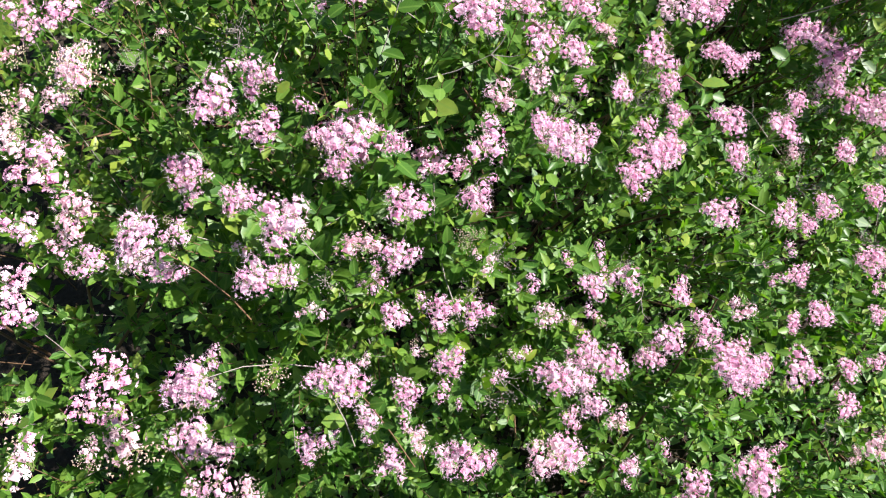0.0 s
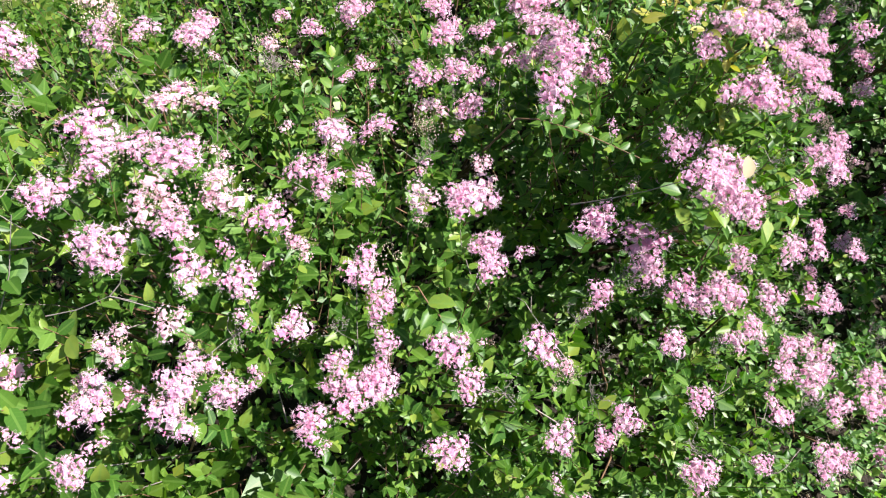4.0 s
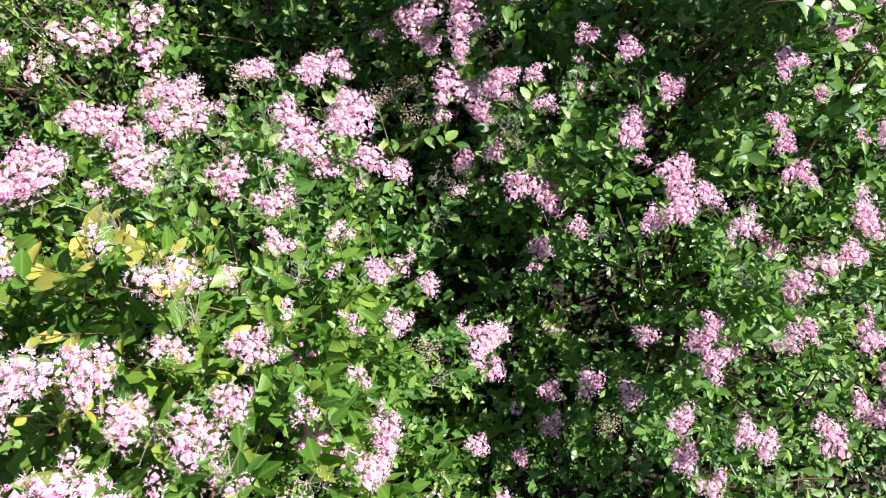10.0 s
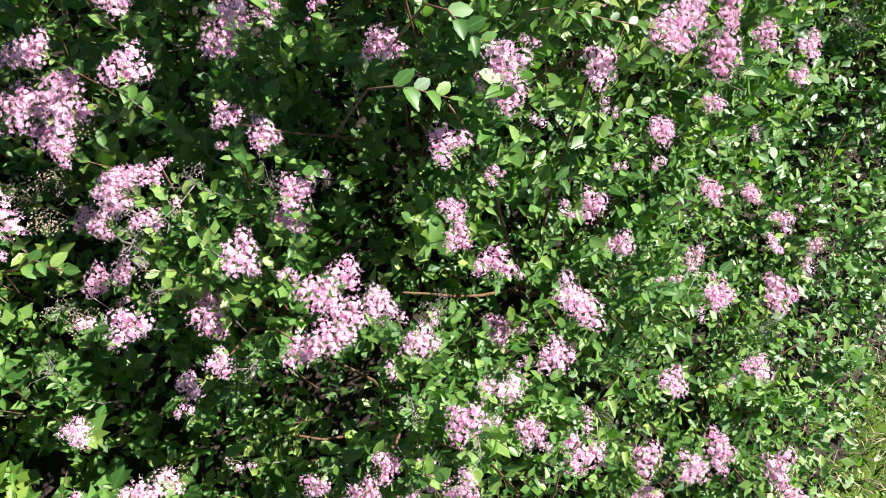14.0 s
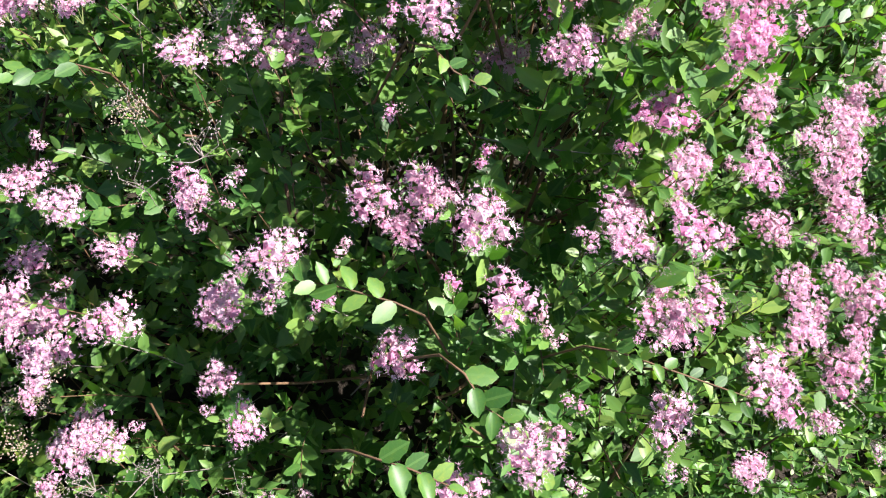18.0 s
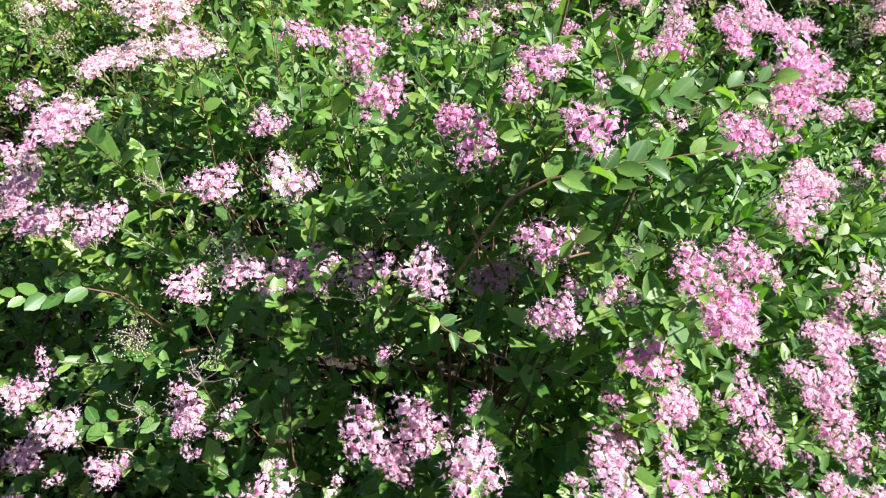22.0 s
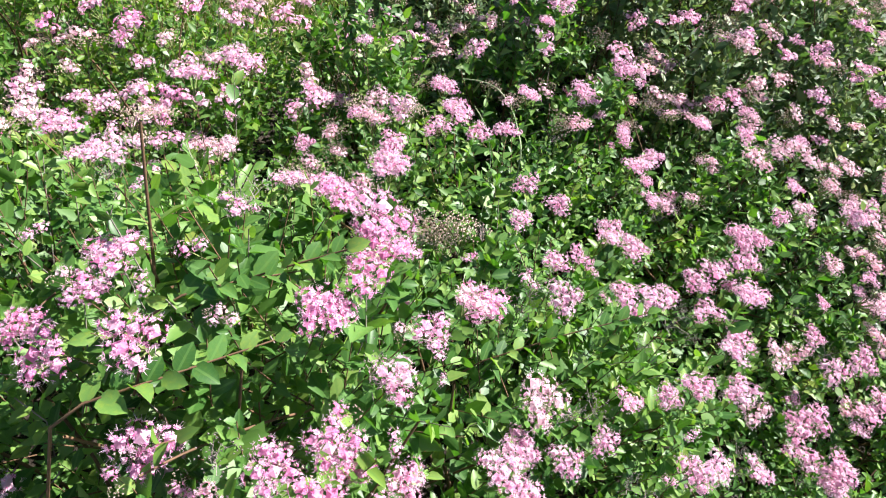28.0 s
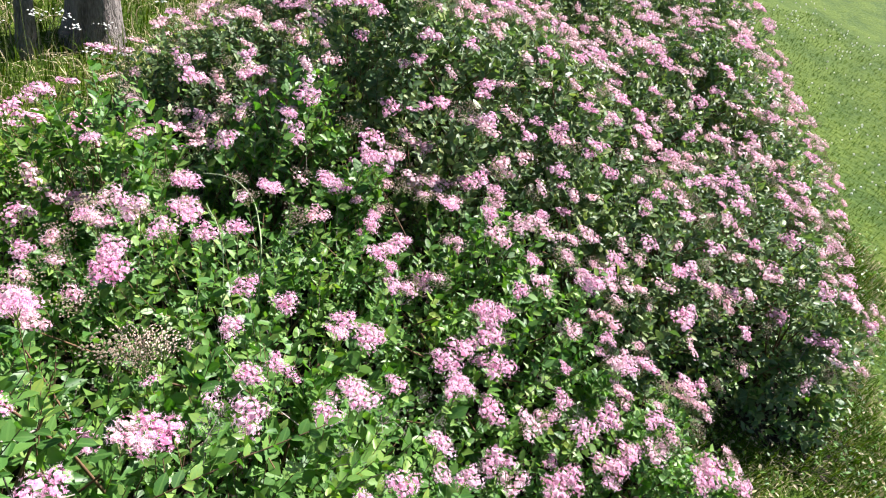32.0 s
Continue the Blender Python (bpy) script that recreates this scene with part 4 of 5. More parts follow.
heads(8, [(0.232, 0.454, 1.124, 0.93, 3), (0.284, 0.545, 0.969, 0.86, 3), (0.349, 0.533, 0.939, 0.80, 0), (0.381, 0.660, 1.054, 0.82, 3), (0.220, 0.992, 0.962, 0.81, 0), (0.278, 0.783, 1.153, 0.82, 3), (0.315, 0.426, 0.962, 0.50, 0), (0.318, 0.569, 1.118, 0.86, 0), (0.078, 0.500, 1.107, 0.50, 3), (0.028, 0.651, 1.186, 0.50, 1), (-0.017, 0.725, 1.158, 0.50, 0), (0.104, 0.623, 1.216, 0.50, 0), (0.059, 0.796, 1.191, 0.50, 0), (0.174, 0.688, 1.240, 0.50, 0), (0.302, 0.480, 1.032, 0.57, 0), (0.146, 0.476, 1.094, 0.65, 1), (0.233, 0.410, 0.995, 0.74, 0), (0.165, 0.403, 1.013, 0.50, 3)])
heads(8, [(0.473, 0.551, 0.905, 1.10, 0), (0.170, 0.587, 1.207, 0.50, 1), (0.093, 0.829, 1.185, 0.58, 0), (0.340, 0.713, 1.144, 0.67, 3), (0.316, 0.524, 1.070, 0.50, 0), (0.167, 0.781, 1.226, 0.53, 1), (0.460, 0.753, 0.979, 1.03, 1), (0.076, 0.657, 1.213, 0.50, 0), (0.144, 0.640, 1.234, 0.50, 0), (0.327, 0.613, 1.133, 0.51, 1), (0.368, 0.613, 1.089, 0.50, 0), (0.454, 0.489, 0.868, 0.50, 0)])
heads(9, [(-0.263, 0.214, 0.672, 0.83, 0), (-0.291, 0.506, 0.950, 0.87, 0), (-0.205, 0.553, 0.909, 0.92, 0), (-0.304, 0.413, 0.810, 0.98, 0), (-0.383, 0.338, 0.774, 0.86, 0), (-0.162, 0.292, 0.925, 0.85, 0), (-0.212, 0.825, 1.044, 0.84, 3), (-0.224, 0.665, 1.055, 0.80, 0), (-0.393, 0.563, 0.978, 0.82, 0), (-0.128, 0.726, 1.126, 1.01, 3), (-0.082, 1.030, 1.027, 0.91, 0), (-0.250, 0.283, 0.766, 0.91, 0), (-0.078, 0.379, 0.915, 0.90, 0), (-0.255, 0.553, 0.908, 0.94, 0), (-0.170, 0.564, 0.912, 0.95, 0), (-0.105, 0.581, 0.897, 0.94, 0), (-0.523, 0.418, 0.768, 0.86, 0), (-0.436, 0.369, 0.826, 0.88, 0)])
heads(9, [(-0.585, 0.377, 0.589, 1.02, 0), (-0.486, 0.266, 0.774, 0.92, 0), (-0.382, 0.263, 0.739, 1.04, 0), (-0.223, 0.268, 0.847, 0.83, 0), (-0.452, 0.653, 1.036, 1.05, 0), (-0.307, 0.709, 1.114, 1.04, 0), (-0.093, 0.665, 1.121, 0.85, 3), (-0.277, 0.604, 1.016, 0.96, 0), (-0.186, 0.597, 1.052, 0.85, 0), (0.076, 1.163, 1.017, 1.01, 0), (-0.018, 0.994, 1.020, 0.86, 0), (0.264, 1.124, 1.017, 1.01, 0), (-0.641, 0.290, 0.528, 0.66, 1), (-0.450, 0.147, 0.559, 1.22, 0), (-0.515, 0.135, 0.487, 0.81, 0), (-0.567, 0.286, 0.594, 1.28, 0), (-0.491, 0.277, 0.654, 0.91, 0), (-0.275, 0.374, 0.871, 0.65, 0)])
heads(9, [(-0.230, 0.387, 0.898, 0.50, 0), (-0.550, 0.620, 0.858, 0.92, 3), (-0.213, 0.516, 0.994, 0.50, 0), (-0.489, 0.606, 0.905, 0.98, 1), (-0.489, 0.448, 0.818, 0.50, 0), (-0.586, 0.779, 0.857, 1.30, 0), (-0.478, 0.731, 0.947, 0.57, 0), (-0.474, 0.830, 0.956, 1.06, 1), (-0.335, 0.784, 1.040, 1.03, 2), (-0.176, 0.765, 1.090, 0.52, 3), (-0.081, 0.777, 1.115, 0.50, 0), (-0.440, 0.568, 0.925, 0.70, 0), (-0.139, 0.519, 1.010, 0.55, 0), (-0.075, 0.511, 1.031, 0.50, 3), (-0.130, 0.898, 1.079, 0.50, 0), (-0.016, 0.911, 1.086, 0.70, 0), (-0.064, 0.440, 0.977, 0.50, 3), (0.290, 1.198, 0.734, 1.35, 3), (0.321, 1.130, 0.764, 0.86, 1)])
heads(9, [(-0.177, 0.336, 0.870, 0.53, 0), (-0.174, 0.290, 0.837, 0.50, 0), (-0.344, 0.450, 0.913, 0.69, 2), (-0.221, 0.981, 1.043, 0.61, 1), (-0.426, 0.829, 0.989, 0.73, 1)])
heads(10, [(0.514, 0.587, 0.875, 0.92, 0), (0.539, 0.600, 0.807, 0.86, 0), (0.841, 0.929, 0.730, 0.83, 0), (1.004, 0.771, 0.619, 0.83, 0), (0.912, 0.721, 0.853, 0.86, 0), (0.525, 0.445, 0.823, 1.04, 0), (0.580, 0.684, 0.804, 0.85, 0), (0.626, 1.025, 0.831, 0.80, 0), (0.613, 0.786, 0.932, 1.03, 0), (0.923, 0.913, 0.740, 0.86, 0), (0.987, 0.823, 0.860, 0.87, 0), (1.027, 0.728, 0.676, 0.89, 0), (1.010, 0.588, 0.663, 0.95, 0), (0.607, 0.310, 0.635, 1.33, 0), (0.534, 0.360, 0.699, 1.18, 0), (0.691, 0.335, 0.659, 1.02, 0), (0.591, 0.391, 0.728, 1.21, 0), (0.723, 0.396, 0.715, 0.95, 0), (0.508, 0.523, 0.852, 1.00, 0)])
heads(10, [(0.682, 0.475, 0.800, 0.77, 0), (0.822, 0.346, 0.611, 1.13, 0), (0.746, 0.224, 0.496, 0.57, 0), (0.613, 0.248, 0.572, 0.73, 0), (0.540, 0.407, 0.753, 0.77, 0), (0.481, 0.442, 0.793, 0.52, 0), (0.566, 0.819, 0.929, 0.57, 0), (0.802, 0.816, 0.870, 0.94, 0), (0.574, 0.566, 0.872, 0.76, 0), (0.631, 0.583, 0.880, 0.65, 0), (0.836, 0.671, 0.840, 0.92, 0), (0.752, 0.640, 0.880, 0.71, 0), (0.679, 0.630, 0.897, 0.67, 0), (0.790, 0.550, 0.817, 0.88, 0), (0.513, 0.997, 0.845, 1.35, 2), (0.840, 1.043, 0.754, 0.79, 0), (0.625, 0.859, 0.917, 0.68, 0), (0.843, 0.560, 0.790, 0.87, 0)])
heads(10, [(0.786, 0.597, 0.840, 0.55, 0), (0.549, 0.636, 0.909, 1.06, 1), (0.476, 1.025, 0.815, 1.35, 2), (0.434, 1.002, 0.830, 1.35, 2), (0.676, 0.880, 0.904, 0.70, 0), (0.485, 0.876, 0.912, 0.55, 0), (0.726, 0.773, 0.911, 0.81, 0)])
heads(11, [(0.611, 1.643, 0.652, 0.99, 0), (0.691, 1.351, 0.756, 1.01, 0), (1.076, 1.627, 0.743, 0.82, 0), (0.672, 1.129, 0.815, 0.97, 0), (0.883, 1.745, 0.789, 0.85, 0), (0.414, 1.737, 0.708, 0.80, 0), (0.957, 1.108, 0.650, 0.94, 0), (1.032, 1.204, 0.684, 0.87, 0), (0.810, 1.554, 0.700, 0.98, 0), (0.950, 1.558, 0.720, 1.05, 0), (0.597, 1.416, 0.749, 1.26, 0), (0.749, 1.123, 0.761, 0.96, 0), (0.727, 1.457, 0.756, 0.88, 1), (0.920, 1.060, 0.701, 1.17, 0), (0.871, 1.097, 0.723, 0.96, 0), (1.012, 1.309, 0.693, 1.10, 0), (1.042, 1.433, 0.667, 0.94, 0)])
heads(11, [(0.366, 1.784, 0.475, 1.01, 0), (0.434, 1.316, 0.690, 1.35, 3), (1.103, 1.385, 0.648, 1.14, 0), (0.441, 1.372, 0.696, 1.16, 0), (0.828, 1.383, 0.757, 1.19, 2), (0.541, 1.381, 0.735, 0.96, 0), (0.787, 1.515, 0.732, 0.85, 0), (0.333, 1.538, 0.581, 1.35, 1), (0.258, 1.563, 0.516, 0.94, 0), (0.391, 1.577, 0.604, 0.91, 0), (0.620, 1.334, 0.765, 0.95, 0), (0.508, 1.479, 0.704, 1.25, 2), (0.373, 1.258, 0.669, 1.35, 1), (1.146, 1.064, 0.559, 1.25, 0), (1.165, 1.006, 0.521, 1.35, 0), (1.088, 1.240, 0.645, 1.25, 1), (1.068, 1.351, 0.662, 0.86, 0)])
heads(11, [(1.081, 1.518, 0.625, 0.70, 0), (0.880, 1.399, 0.742, 1.03, 1), (1.081, 1.648, 0.563, 0.75, 0)])
heads(12, [(1.246, 1.145, 0.632, 0.94, 0), (1.191, 1.339, 0.538, 1.03, 0), (1.329, 1.152, 0.608, 0.89, 0), (1.600, 1.200, 0.640, 1.04, 0), (1.475, 0.961, 0.462, 1.00, 0), (1.496, 1.597, 0.634, 0.80, 0), (1.460, 1.277, 0.662, 0.87, 0), (1.677, 1.213, 0.706, 0.90, 0), (1.308, 1.518, 0.651, 0.98, 0), (1.647, 1.071, 0.542, 0.88, 0), (1.205, 1.095, 0.568, 1.35, 0), (1.380, 1.732, 0.555, 1.35, 0), (1.187, 1.261, 0.628, 0.94, 1), (1.140, 1.591, 0.583, 1.01, 1), (1.397, 1.452, 0.673, 1.01, 0), (1.280, 1.033, 0.551, 1.35, 0), (1.253, 0.954, 0.479, 1.35, 0)])
heads(12, [(1.346, 0.911, 0.466, 1.35, 1), (1.510, 0.875, 0.430, 1.35, 0), (1.246, 0.858, 0.410, 1.35, 0), (1.440, 0.791, 0.369, 1.35, 0), (1.617, 0.799, 0.357, 1.35, 0), (1.612, 0.902, 0.427, 1.35, 0), (1.788, 1.300, 0.554, 1.35, 0), (1.380, 1.190, 0.644, 0.93, 0), (1.297, 0.817, 0.365, 1.35, 1), (1.310, 1.748, 0.529, 1.09, 1), (1.855, 1.046, 0.407, 1.35, 0), (1.568, 0.808, 0.363, 1.23, 1), (1.396, 0.776, 0.356, 1.35, 0), (1.686, 0.950, 0.438, 1.27, 1), (1.279, 1.107, 0.589, 1.29, 0), (1.677, 1.230, 0.596, 1.13, 0), (1.725, 1.018, 0.468, 1.27, 0), (1.470, 1.007, 0.541, 0.68, 0)])
heads(12, [(1.401, 0.916, 0.467, 1.12, 1), (1.458, 1.684, 0.589, 1.08, 0), (1.600, 1.473, 0.642, 0.78, 0)])
heads(13, [(2.044, 1.839, 0.754, 0.90, 0), (1.723, 1.833, 0.728, 0.87, 0), (1.374, 1.884, 0.575, 1.35, 0), (1.570, 1.955, 0.782, 1.35, 0), (1.524, 1.874, 0.692, 1.35, 0), (1.586, 1.706, 0.604, 1.35, 1), (1.787, 1.999, 0.897, 1.35, 0), (1.903, 1.828, 0.794, 1.21, 0), (2.123, 1.924, 0.775, 1.32, 0), (1.927, 1.718, 0.712, 1.20, 0), (1.771, 1.677, 0.649, 1.15, 0)])
heads(14, [(2.080, 1.522, 0.668, 0.82, 0), (2.161, 1.022, 0.259, 0.93, 0), (2.221, 1.675, 0.719, 1.00, 0), (2.384, 1.302, 0.398, 0.97, 0), (2.019, 1.499, 0.646, 0.92, 0), (1.752, 1.549, 0.578, 0.96, 0), (2.084, 1.021, 0.285, 1.35, 0), (1.931, 1.345, 0.563, 1.15, 1), (2.130, 1.285, 0.541, 1.22, 0), (2.271, 1.359, 0.558, 1.26, 0), (2.403, 1.261, 0.419, 1.16, 0), (2.070, 1.286, 0.543, 1.17, 0), (1.980, 1.372, 0.594, 1.15, 0), (1.852, 1.560, 0.626, 1.15, 1)])
heads(15, [(-0.887, -0.860, 0.762, 0.82, 0), (-0.761, -0.838, 0.723, 0.81, 0), (-0.672, -0.884, 0.725, 0.84, 0), (-0.853, -0.958, 0.776, 0.85, 0), (-0.687, -0.963, 0.726, 0.85, 0), (-0.754, -1.271, 0.503, 1.03, 0), (-0.831, -1.077, 0.720, 1.24, 0), (-0.724, -1.049, 0.721, 0.74, 0), (-0.770, -1.166, 0.632, 0.66, 0), (-0.477, -1.127, 0.408, 0.94, 0), (-0.664, -1.250, 0.474, 0.75, 0), (-0.722, -0.809, 0.721, 0.81, 0), (-0.622, -0.828, 0.646, 0.79, 0), (-0.462, -0.848, 0.448, 1.35, 0)])
heads(16, [(0.443, -0.245, 0.509, 1.01, 0), (0.539, 0.059, 0.607, 0.85, 0), (0.746, 0.109, 0.433, 0.89, 0), (0.229, -0.103, 0.658, 0.91, 0), (0.494, -0.403, 0.423, 0.81, 0), (0.582, -0.099, 0.490, 0.86, 0), (0.264, -0.126, 0.615, 1.04, 0), (0.332, -0.028, 0.647, 0.76, 0), (0.770, -0.094, 0.406, 1.25, 0), (0.665, -0.236, 0.426, 1.07, 0), (0.534, -0.411, 0.340, 1.16, 0), (0.593, -0.378, 0.354, 1.18, 0), (0.408, -0.375, 0.415, 1.06, 0), (0.425, -0.449, 0.336, 0.94, 0), (0.527, -0.119, 0.569, 0.86, 0), (0.472, -0.056, 0.608, 0.74, 1), (0.436, -0.090, 0.610, 0.56, 0), (0.412, 0.096, 0.671, 0.50, 0), (0.821, 0.014, 0.364, 0.81, 0)])
heads(17, [(0.452, 2.372, 0.585, 1.02, 0), (0.497, 1.978, 0.399, 1.35, 1), (0.615, 2.089, 0.492, 1.35, 0), (0.372, 2.136, 0.465, 1.35, 0), (0.463, 2.259, 0.552, 1.19, 1), (0.273, 2.407, 0.407, 1.35, 0), (0.344, 2.324, 0.487, 1.35, 0), (0.536, 2.155, 0.535, 1.17, 0), (0.537, 2.070, 0.483, 1.35, 0), (0.414, 2.053, 0.441, 1.35, 1), (0.571, 1.973, 0.407, 1.35, 2)])
heads(19, [(2.341, 2.302, 0.750, 0.82, 0), (2.319, 1.993, 0.661, 1.35, 0), (2.718, 2.090, 0.680, 1.35, 0), (2.570, 2.232, 0.774, 1.35, 0)])
heads(20, [(3.068, 2.066, 0.652, 1.35, 1), (2.714, 2.681, 0.671, 1.35, 1), (2.933, 2.255, 0.759, 1.35, 0), (3.109, 2.353, 0.830, 1.35, 0), (2.945, 2.545, 0.824, 1.35, 0), (3.055, 1.956, 0.547, 1.35, 1)])
heads(23, [(1.340, 1.898, 0.728, 0.99, 0), (1.174, 1.901, 0.484, 1.35, 0), (1.114, 1.906, 0.432, 1.35, 0), (0.986, 2.120, 0.551, 1.35, 0), (1.258, 1.961, 0.677, 1.12, 0), (1.067, 2.021, 0.575, 0.86, 3), (1.379, 2.070, 0.883, 1.14, 0), (1.343, 2.028, 0.815, 0.99, 0), (1.175, 2.115, 0.839, 0.85, 0), (1.428, 1.957, 0.708, 1.15, 0)])
heads(27, [(2.500, 1.691, 0.578, 1.35, 0), (2.514, 1.837, 0.574, 1.35, 1), (2.594, 1.616, 0.610, 1.35, 0), (2.775, 1.924, 0.597, 1.35, 1), (2.769, 1.539, 0.615, 1.35, 0), (2.744, 1.392, 0.517, 1.35, 0), (2.576, 1.426, 0.497, 1.35, 0), (2.647, 1.323, 0.444, 1.35, 0), (2.507, 1.515, 0.533, 1.22, 0)])
heads(28, [(3.396, 1.897, 0.530, 1.35, 0), (3.630, 1.725, 0.319, 1.35, 0), (3.662, 1.588, 0.140, 1.35, 0), (3.299, 1.800, 0.442, 1.35, 0)])
heads(29, [(-2.334, -1.071, 0.974, 1.35, 0), (-2.315, -1.249, 1.008, 0.98, 0), (-2.297, -1.292, 1.014, 0.82, 0), (-2.190, -1.366, 0.957, 1.23, 0), (-2.164, -1.470, 0.903, 1.35, 1), (-2.059, -1.522, 0.814, 0.90, 0), (-2.184, -1.420, 0.931, 0.70, 0), (-2.292, -1.427, 1.001, 0.55, 1), (-2.212, -1.482, 0.933, 0.66, 1)])
heads(30, [(-2.444, -0.693, 0.802, 1.35, 0), (-2.575, -0.636, 0.703, 1.21, 0)])
heads(31, [(-1.646, 0.109, 0.551, 1.31, 0), (-1.919, -0.027, 0.617, 1.29, 0), (-1.769, 0.024, 0.603, 0.85, 0), (-1.715, -0.154, 0.637, 0.78, 0)])
heads(32, [(-1.284, 0.197, 0.522, 1.35, 1), (-1.372, 0.204, 0.533, 1.35, 0), (-1.205, 0.274, 0.501, 1.35, 0), (-1.113, 0.260, 0.470, 1.35, 0), (-1.517, 0.160, 0.529, 1.30, 0), (-1.119, 0.333, 0.493, 1.30, 0)])
heads(33, [(-0.735, 0.257, 0.490, 0.95, 0)])
heads(34, [(-0.952, 1.033, 0.438, 1.12, 3), (-0.606, 1.299, 0.749, 1.35, 3), (-0.561, 1.511, 0.719, 1.35, 3), (-0.409, 1.528, 0.686, 1.35, 0), (-0.478, 1.430, 0.736, 1.24, 0), (-0.562, 1.340, 0.754, 0.75, 1)])
heads(35, [(-0.021, 1.675, 0.651, 1.35, 0), (0.104, 1.724, 0.629, 1.35, 0), (-0.117, 1.680, 0.654, 0.91, 0), (0.383, 1.949, 0.430, 1.35, 2), (0.245, 1.686, 0.522, 1.19, 0), (-0.364, 1.842, 0.633, 1.35, 3), (-0.146, 1.779, 0.697, 1.35, 3), (-0.242, 1.835, 0.692, 1.35, 0), (0.082, 1.850, 0.675, 1.21, 0), (0.121, 1.937, 0.657, 1.26, 0), (0.002, 1.613, 0.600, 1.12, 0), (-0.188, 1.597, 0.604, 0.91, 0), (-0.097, 1.586, 0.592, 1.35, 0), (0.313, 1.791, 0.501, 1.35, 1), (-0.007, 1.861, 0.710, 1.35, 3), (0.143, 1.747, 0.612, 1.35, 0), (-0.049, 1.611, 0.608, 1.35, 3), (0.261, 2.120, 0.498, 1.35, 0), (0.342, 2.098, 0.457, 1.35, 0)])
heads(35, [(0.216, 2.071, 0.558, 1.35, 0), (-0.131, 1.622, 0.616, 1.27, 0), (0.078, 1.639, 0.590, 1.07, 0)])
heads(36, [(-0.241, -0.992, 0.365, 1.35, 0), (-0.303, -0.826, 0.416, 1.15, 0), (-0.416, -0.797, 0.413, 1.35, 0), (-0.412, -1.017, 0.391, 1.35, 0), (-0.379, -0.632, 0.348, 1.26, 0), (-0.115, -0.636, 0.293, 0.65, 0), (-0.394, -0.909, 0.420, 1.07, 0), (-0.237, -0.839, 0.402, 1.13, 0), (-0.300, -0.889, 0.411, 1.20, 0), (-0.244, -0.917, 0.395, 0.82, 0), (-0.331, -0.529, 0.265, 0.67, 0)])
heads(37, [(0.317, -0.504, 0.344, 1.35, 0)])
heads(38, [(0.741, -0.440, 0.303, 1.35, 0)])
heads(39, [(0.923, 0.091, 0.279, 0.95, 0), (0.968, 0.107, 0.292, 0.60, 1), (0.992, 0.021, 0.293, 1.20, 1)])
heads(40, [(-1.133, -1.491, 0.747, 1.35, 0), (-1.253, -1.512, 0.754, 1.01, 0), (-0.771, -1.356, 0.503, 1.14, 0), (-1.366, -1.481, 0.749, 0.69, 0), (-1.303, -1.446, 0.762, 0.56, 0)])
heads(43, [(0.928, 2.583, 0.476, 1.35, 0), (0.699, 2.602, 0.440, 1.35, 0)])
heads(48, [(2.578, 1.164, 0.382, 1.21, 0), (2.630, 1.046, 0.392, 1.21, 0), (2.781, 1.116, 0.503, 1.35, 0), (2.697, 0.963, 0.357, 1.35, 1)])
heads(49, [(-0.661, -1.439, 0.446, 1.35, 1)])
heads(50, [(1.767, 0.870, 0.409, 1.35, 0), (1.663, 0.821, 0.371, 1.35, 0), (1.828, 0.703, 0.366, 1.32, 0), (1.887, 0.707, 0.371, 1.35, 0), (1.777, 0.803, 0.406, 1.35, 1), (1.727, 0.800, 0.382, 1.35, 1)])
heads(51, [(1.368, 0.705, 0.357, 1.35, 0), (1.396, 0.638, 0.389, 1.35, 0), (1.430, 0.670, 0.389, 1.35, 0)])
heads(0, [(-1.876, -1.022, 1.066, 1.15, 0), (-1.931, -1.203, 1.201, 1.15, 0), (-2.038, -1.384, 1.101, 1.15, 0)])
heads(1, [(-1.410, -1.024, 1.035, 1.15, 0), (-1.232, -1.304, 0.879, 1.15, 0)])
heads(2, [(-0.925, -0.183, 0.909, 1.15, 0), (-0.750, -0.372, 0.676, 1.15, 0), (-0.629, -0.530, 0.689, 1.15, 0), (-0.860, -0.564, 1.099, 1.15, 0), (-0.872, -0.532, 0.719, 1.15, 0)])
heads(4, [(-1.096, 0.022, 0.637, 1.15, 0), (-0.783, 0.025, 0.681, 1.15, 0)])
heads(7, [(0.363, 0.210, 0.874, 1.15, 0), (0.248, 0.284, 0.882, 1.15, 0)])
heads(8, [(0.312, 0.707, 1.198, 1.15, 3), (0.207, 0.400, 0.896, 1.15, 0), (0.057, 0.620, 0.858, 1.15, 0), (0.344, 0.445, 0.934, 1.15, 3)])
heads(9, [(0.114, 1.448, 0.851, 1.15, 0), (-0.485, 0.219, 0.655, 1.15, 0)])
heads(10, [(0.484, 0.781, 0.932, 1.15, 3), (0.518, 0.498, 0.807, 1.15, 0)])
heads(11, [(0.625, 1.676, 0.622, 1.25, 0)])
heads(12, [(1.292, 1.164, 0.607, 1.25, 0)])
heads(13, [(1.817, 1.810, 0.716, 1.25, 0)])
heads(14, [(2.076, 1.168, 0.464, 1.25, 0), (2.002, 1.135, 0.497, 1.25, 0)])
heads(17, [(0.650, 1.867, 0.815, 1.25, 0)])
heads(18, [(1.090, 1.659, 0.722, 1.25, 0), (0.962, 1.867, 0.790, 1.25, 0), (0.743, 1.841, 0.633, 1.25, 0)])
heads(52, [(1.523, 1.798, 0.752, 1.25, 0)])


